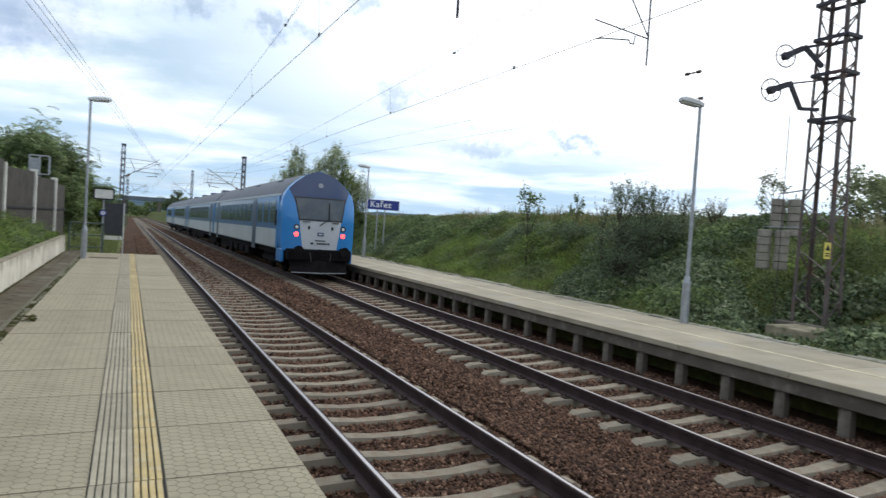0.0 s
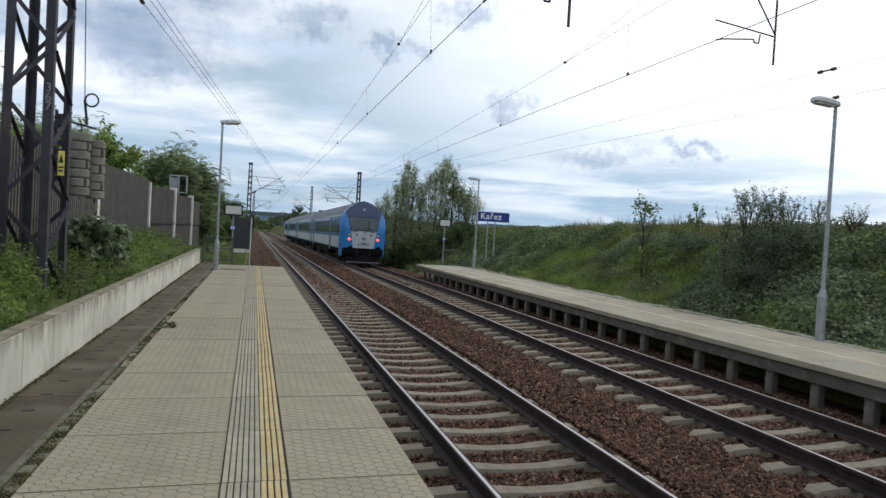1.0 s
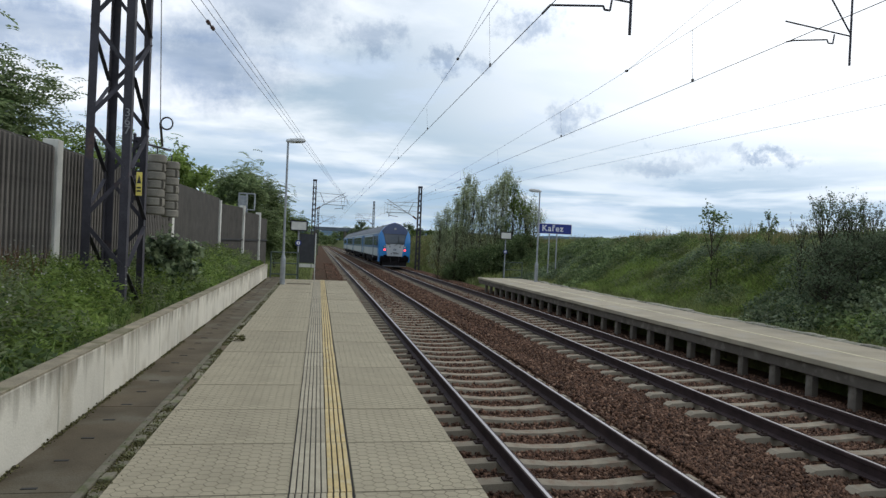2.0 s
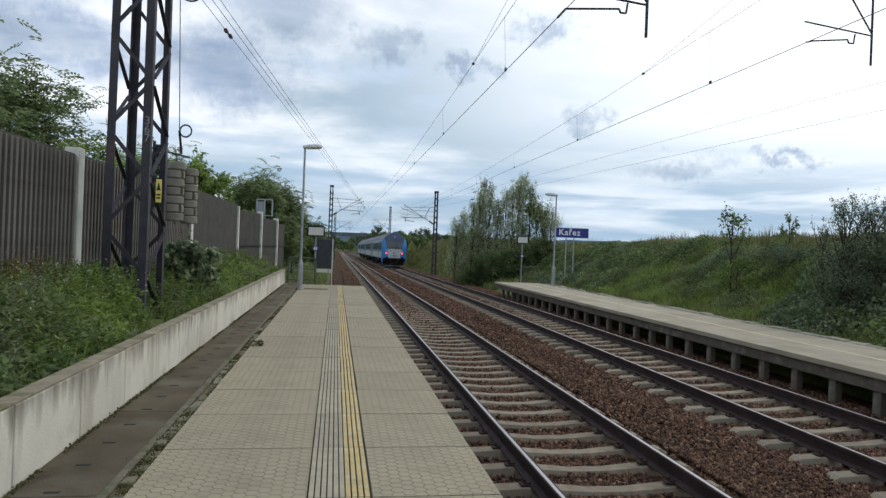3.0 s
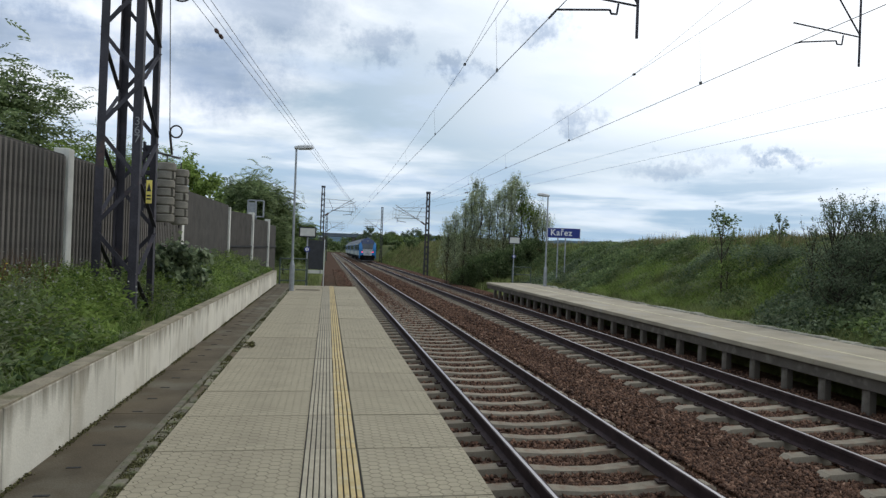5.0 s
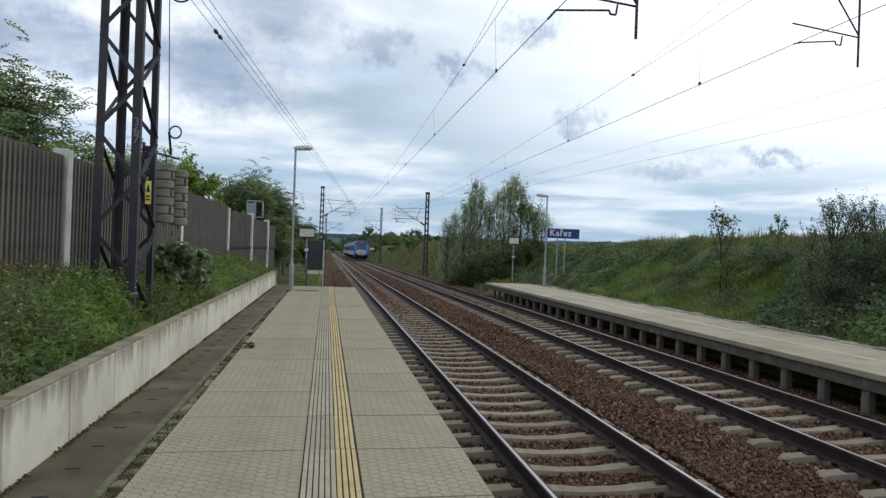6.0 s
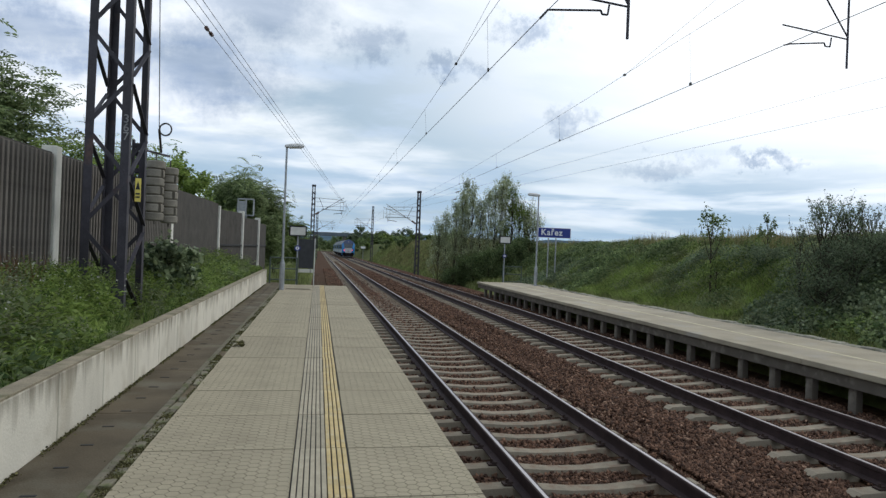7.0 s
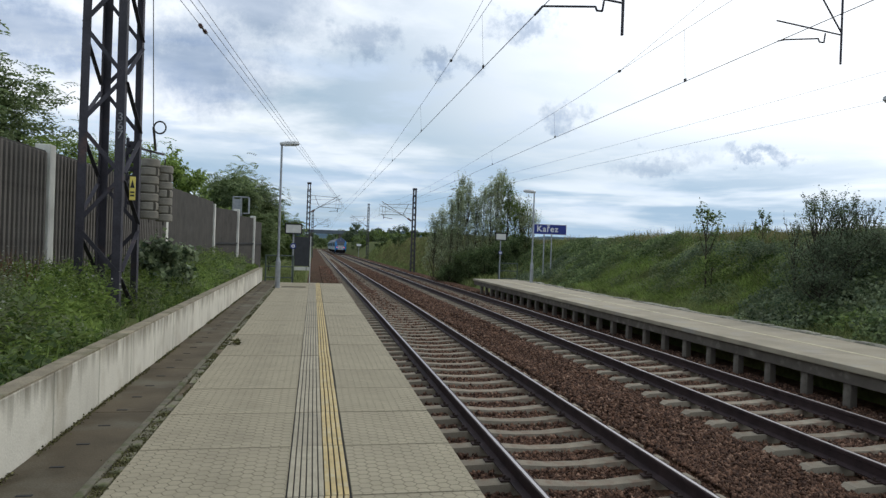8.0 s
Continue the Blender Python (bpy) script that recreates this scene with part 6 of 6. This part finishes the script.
    for k, (x, y, h, sp) in enumerate(((10.9, 170, 4.2, 1.9), (12.6, 176, 4.6, 2.0), (14.6, 168, 3.4, 1.8))):
        woody("trackside_bush", x, y, h, sp, 2200, 0.26, M["leaf_dark"], "dark bush close to the distant track", "bush", limbs=10, lo=0.03, upright=0.5, seed=110 + k, group="trackside bushes")
    for k in range(22):
        y = 56 + k * 9 + RNG.uniform(-3, 3)
        x = -4.2 - RNG.uniform(0, 3.5) - k * 0.05
        woody("distant_tree", x, y, RNG.uniform(2.5, 4.4), RNG.uniform(1.3, 2.4), 1400, 0.34, M["leaf_mid"] if k % 2 else M["leaf_dark"], "green tree along the edge of the line", "tree", limbs=10, lo=0.05, upright=0.5, seed=120 + k, group="lineside trees", trunk=0.08)
    for k in range(14):
        woody("distant_tree", -16 + k * 4.2, 440 + RNG.uniform(-20, 40), RNG.uniform(6, 10), RNG.uniform(4, 6), 1000, 1.1, M["leaf_dark"], "dark tree where the line disappears", "tree", limbs=9, lo=0.05, upright=0.4, seed=160 + k, group="distant trees", trunk=0.2)


shrubs()


def hills():
    """Wooded hills on the horizon."""
    n = 120
    rows = []
    for j, d in enumerate((1500, 1700, 2100, 2600)):
        for k in range(n + 1):
            a = radians(-75 + 150 * k / n)
            h = (0, 0.55, 1.0, 0.7)[j] * (46 + 22 * noise.noise((k * 0.11, 0, 1)) + 5 * noise.noise((k * 0.9, j, 4))) - 8
            rows.append((math.sin(a) * d, math.cos(a) * d, h))
    i = np.arange((n + 1) * 3).reshape(3, n + 1)[:, :-1].ravel()
    f = np.stack([i, i + 1, i + n + 2, i + n + 1], 1)
    tagged(new("hills", raw("hills", rows, f, M["hazed_hill"], True)), "wooded hills on the horizon, blue haze in their colour", "hills", kind="structure")


# Distance haze is mixed into the blue tone of the woods.
M["hazed_hill"] = material("hazed_hill", (0.075, 0.115, 0.150), 1.0, vary=0.3, scale=0.01, fine=0.2, bump=0, spec=0.0)
hills()


# ---- signs and railings ----
def board(t, name, x, y, z0, z1, w, mat, depth=0.04, label="", border=None):
    p = part(name, box(B(), x - w / 2, x + w / 2, y - depth / 2, y + depth / 2, z0, z1, 0.006), mat, t, label)
    if border:
        b, m = border
        bm = B()
        y0, y1 = y - depth / 2 - 0.012, y + depth / 2 + 0.012
        for q in ((x - w / 2 - b, x - w / 2, z0 - b, z1 + b), (x + w / 2, x + w / 2 + b, z0 - b, z1 + b), (x - w / 2, x + w / 2, z0 - b, z0), (x - w / 2, x + w / 2, z1, z1 + b)):
            box(bm, q[0], q[1], y0, y1, q[2], q[3])
        part("frame", bm, m, p)
    return p


def station_sign():
    t = thing("station_sign", "blue station name board with white letters on two posts", "sign", at=pose(12.50, 33.8, 0, 0, 0, -4))
    g = ground_z(12.55, 34.0)
    p = board(t, "board", 0, 0, 2.38, 2.93, 1.82, M["sign_blue"], 0.05, "dark blue board")
    bm = B()
    for s, (a, b, c, d) in ((0, (-0.91, 0.91, 2.38, 2.40)), (0, (-0.91, 0.91, 2.91, 2.93)), (0, (-0.91, -0.89, 2.40, 2.91)), (0, (0.89, 0.91, 2.40, 2.91))):
        box(bm, a, b, -0.029, -0.025, c, d)
    part("border", bm, M["white"], p)
    tx = bpy.data.curves.new("lettering", "FONT")
    tx.body, tx.size, tx.align_x, tx.align_y, tx.extrude, tx.offset = "Ka\u0159ez", 0.46, "CENTER", "CENTER", 0.003, 0.008
    tx.space_character = 1.12
    tx.materials.append(M["white"])
    o = new("lettering", tx)
    o.parent = p
    o.matrix_basis = pose(-0.15, -0.031, 2.665, 90, 0, 0)
    for x in (-0.30, 0.12):
        part("post", tube(B(), (x, 0.05, g - 0.3), (x, 0.05, 2.9), 0.035, 10), M["galv"], t, smooth=True)


station_sign()


def disc_sign(t, x, y, z, r):
    p = part("disc_sign", tube(B(), (x, y + 0.01, z), (x, y - 0.01, z), r, 24), M["sign_blue"], t, "small round blue and white sign")
    part("disc_inset", tube(B(), (x, y - 0.009, z), (x, y - 0.014, z), r * 0.62, 20), M["white"], p)
    part("disc_mark", box(B(), x - r * 0.12, x + r * 0.12, y - 0.018, y - 0.0141, z - r * 0.4, z + r * 0.4), M["sign_blue"], p)


def info_post(x, y, z, w, z0, z1, disc):
    t = thing("info_board", "small white board with black frame on a post", "sign", "platform end boards", at=pose(x, y, z))
    part("post", tube(B(), (0, 0, -0.3), (0, 0, z1 - 0.05), 0.032, 10), M["galv"], t, smooth=True)
    p = board(t, "board", 0, -0.06, z0, z1, w, M["board"], 0.04, "plain pale board", (0.045, M["black"]))
    disc_sign(t, 0, -0.045, disc, 0.115)


M["board"] = material("board", (0.60, 0.60, 0.56), 0.6, vary=0.1, bump=0.03)
info_post(-0.80, 26.6, 0, 0.58, 1.88, 2.20, 1.36)
info_post(10.62, 36.8, -0.33, 0.58, 2.38, 2.72, 1.62)


def railing(x0, x1, y, z, h, bars, mat, label):
    t = thing("railing", label, "railing", "platform end railings", at=pose(0, y, z))
    for x in (x0, x1):
        part("post", tube(B(), (x, 0, -0.3), (x, 0, h), 0.03, 8), mat, t, smooth=True)
    for k in range(bars):
        zz = h - 0.02 - k * h * 0.42
        part("rail_bar", tube(B(), (x0, 0, zz), (x1, 0, zz), 0.024, 8), mat, t, smooth=True)


railing(-1.78, -0.76, 26.0, 0, 1.0, 3, M["rail_green"], "green steel railing at the platform end")
railing(10.62, 11.75, 37.0, -0.35, 1.05, 3, M["rail_green"], "green steel railing past the far platform")


def end_panel():
    t = thing("end_panel", "dark grey panel between white posts beyond the platform", "panel", at=pose(-0.5, 31.0, 0))
    g = ground_z(-0.5, 31.0)
    part("panel", box(B(), -0.36, 0.32, -0.02, 0.02, 0.42, 1.76, 0.008), M["dark_panel"], t)
    part("post", box(B(), 0.338, 0.372, -0.04, 0.04, g - 0.2, 1.80, 0.006), M["white"], t, "white post")
    part("post", box(B(), -0.41, -0.37, -0.04, 0.04, g - 0.2, 1.78, 0.006), M["dark_panel"], t, "dark post")
    part("skirting", box(B(), -0.36, 0.32, -0.02, 0.02, 0.22, 0.38, 0.006), M["fence_post"], t)


end_panel()


def cage():
    t = thing("steel_frame_box", "grey steel frame on a post behind the barrier", "frame", at=pose(-3.35, 31.6, 0))
    bm = B()
    for a in (-0.35, 0.0, 0.35):
        for b in (-0.15, 0.15):
            tube(bm, (a, b, 2.75), (a, b, 3.5), 0.025, 6)
    for z in (2.75, 3.5):
        for b in (-0.15, 0.15):
            tube(bm, (-0.35, b, z), (0.35, b, z), 0.025, 6)
    part("frame", bm, M["galv"], t)
    part("louvre", box(B(), -0.3, 0.0, -0.1, 0.1, 2.85, 3.4, 0.01), M["galv"], t)
    part("post", tube(B(), (0, 0, -0.4), (0, 0, 2.76), 0.05, 8), M["galv"], t)


cage()


def platform_bits():
    n = 70
    p = np.stack([-1.09 + RNG.normal(size=n) * 0.035, 10.15 + RNG.normal(size=n) * 0.06, RNG.uniform(0.005, 0.07, n)], 1)
    tagged(new("weed_tuft", leaf_mesh("weed_tuft", p, 0.06, M["moss"], 0.5)), "small withered weed tuft on the platform", "weed", kind="stuff")
    t = thing("manhole_cover", "flat dark grating set in the platform", "grating", at=pose(-0.62, 22.9, 0.001))
    part("plate", box(B(), -0.4, 0.4, -0.25, 0.25, 0.0, 0.006), M["drain"], t)


platform_bits()


def far_board():
    t = thing("trackside_board", "small white board on a post beside the distant track", "sign", at=pose(9.7, 145, 0))
    g = ground_z(9.7, 145)
    part("post", tube(B(), (0, 0.03, g - 0.3), (0, 0.03, 1.35), 0.05, 8), M["galv"], t)
    part("board", box(B(), -0.5, 0.5, -0.03, 0.0, 0.95, 1.4, 0.01), M["white"], t)


far_board()


def mast_joints():
    """Clamps where the carrying wire and the stitch wire meet."""
    for cx, e in ((T1, 0.0), (T2, 0.1)):
        u = (13.7 - 8.6) - 28.5
        z = 5.05 + e + 8.2e-4 * u * u
        solid("wire_clamp", box(B(), cx - 0.075, cx - 0.025, 13.66, 13.74, z - 0.02, z + 0.02, 0.005), M["wire"], "small dark clamp on the carrying wire", "clamp", "wire clamps")


mast_joints()


# Concrete tinted blue-grey; the haze in front of the bridge is in the colour.
M["hazed_concrete"] = material("hazed_concrete", (0.125, 0.15, 0.18), 0.95, vary=0.2, scale=0.4, fine=5, spec=0.1)


def road_bridge():
    """A plain road bridge far down the line."""
    t = thing("road_bridge", "concrete road bridge over the distant line, tinted for haze", "bridge", at=pose(6.0, 395, -0.6))
    part("deck", box(B(), -34, 26, -4.5, 4.5, 7.2, 8.4, 0.1), M["hazed_concrete"], t)
    for y in (-4.4, 4.4):
        part("parapet", box(B(), -34, 26, y - 0.15, y + 0.15, 8.41, 9.3, 0.04), M["hazed_concrete"], t, "bridge parapet")
    for x in (-8.5, 9.0):
        part("pier", box(B(), x - 0.7, x + 0.7, -4.0, 4.0, -1.5, 7.199, 0.08), M["concrete"], t)
    part("abutment", box(B(), -34, -22, -4.6, 4.6, -1.5, 7.19), M["concrete"], t)
    part("abutment", box(B(), 18, 26, -4.6, 4.6, -1.5, 7.19), M["concrete"], t)


road_bridge()


def motions():
    rows = []
    for k in range(17):
        t = k * 0.5
        y = 24.5 + 16.4 * t + 0.18 * t * t
        rows.append((t, pose(T2 + 0.02, y, zr(y), -0.286)))
    walk(train, rows)


motions()
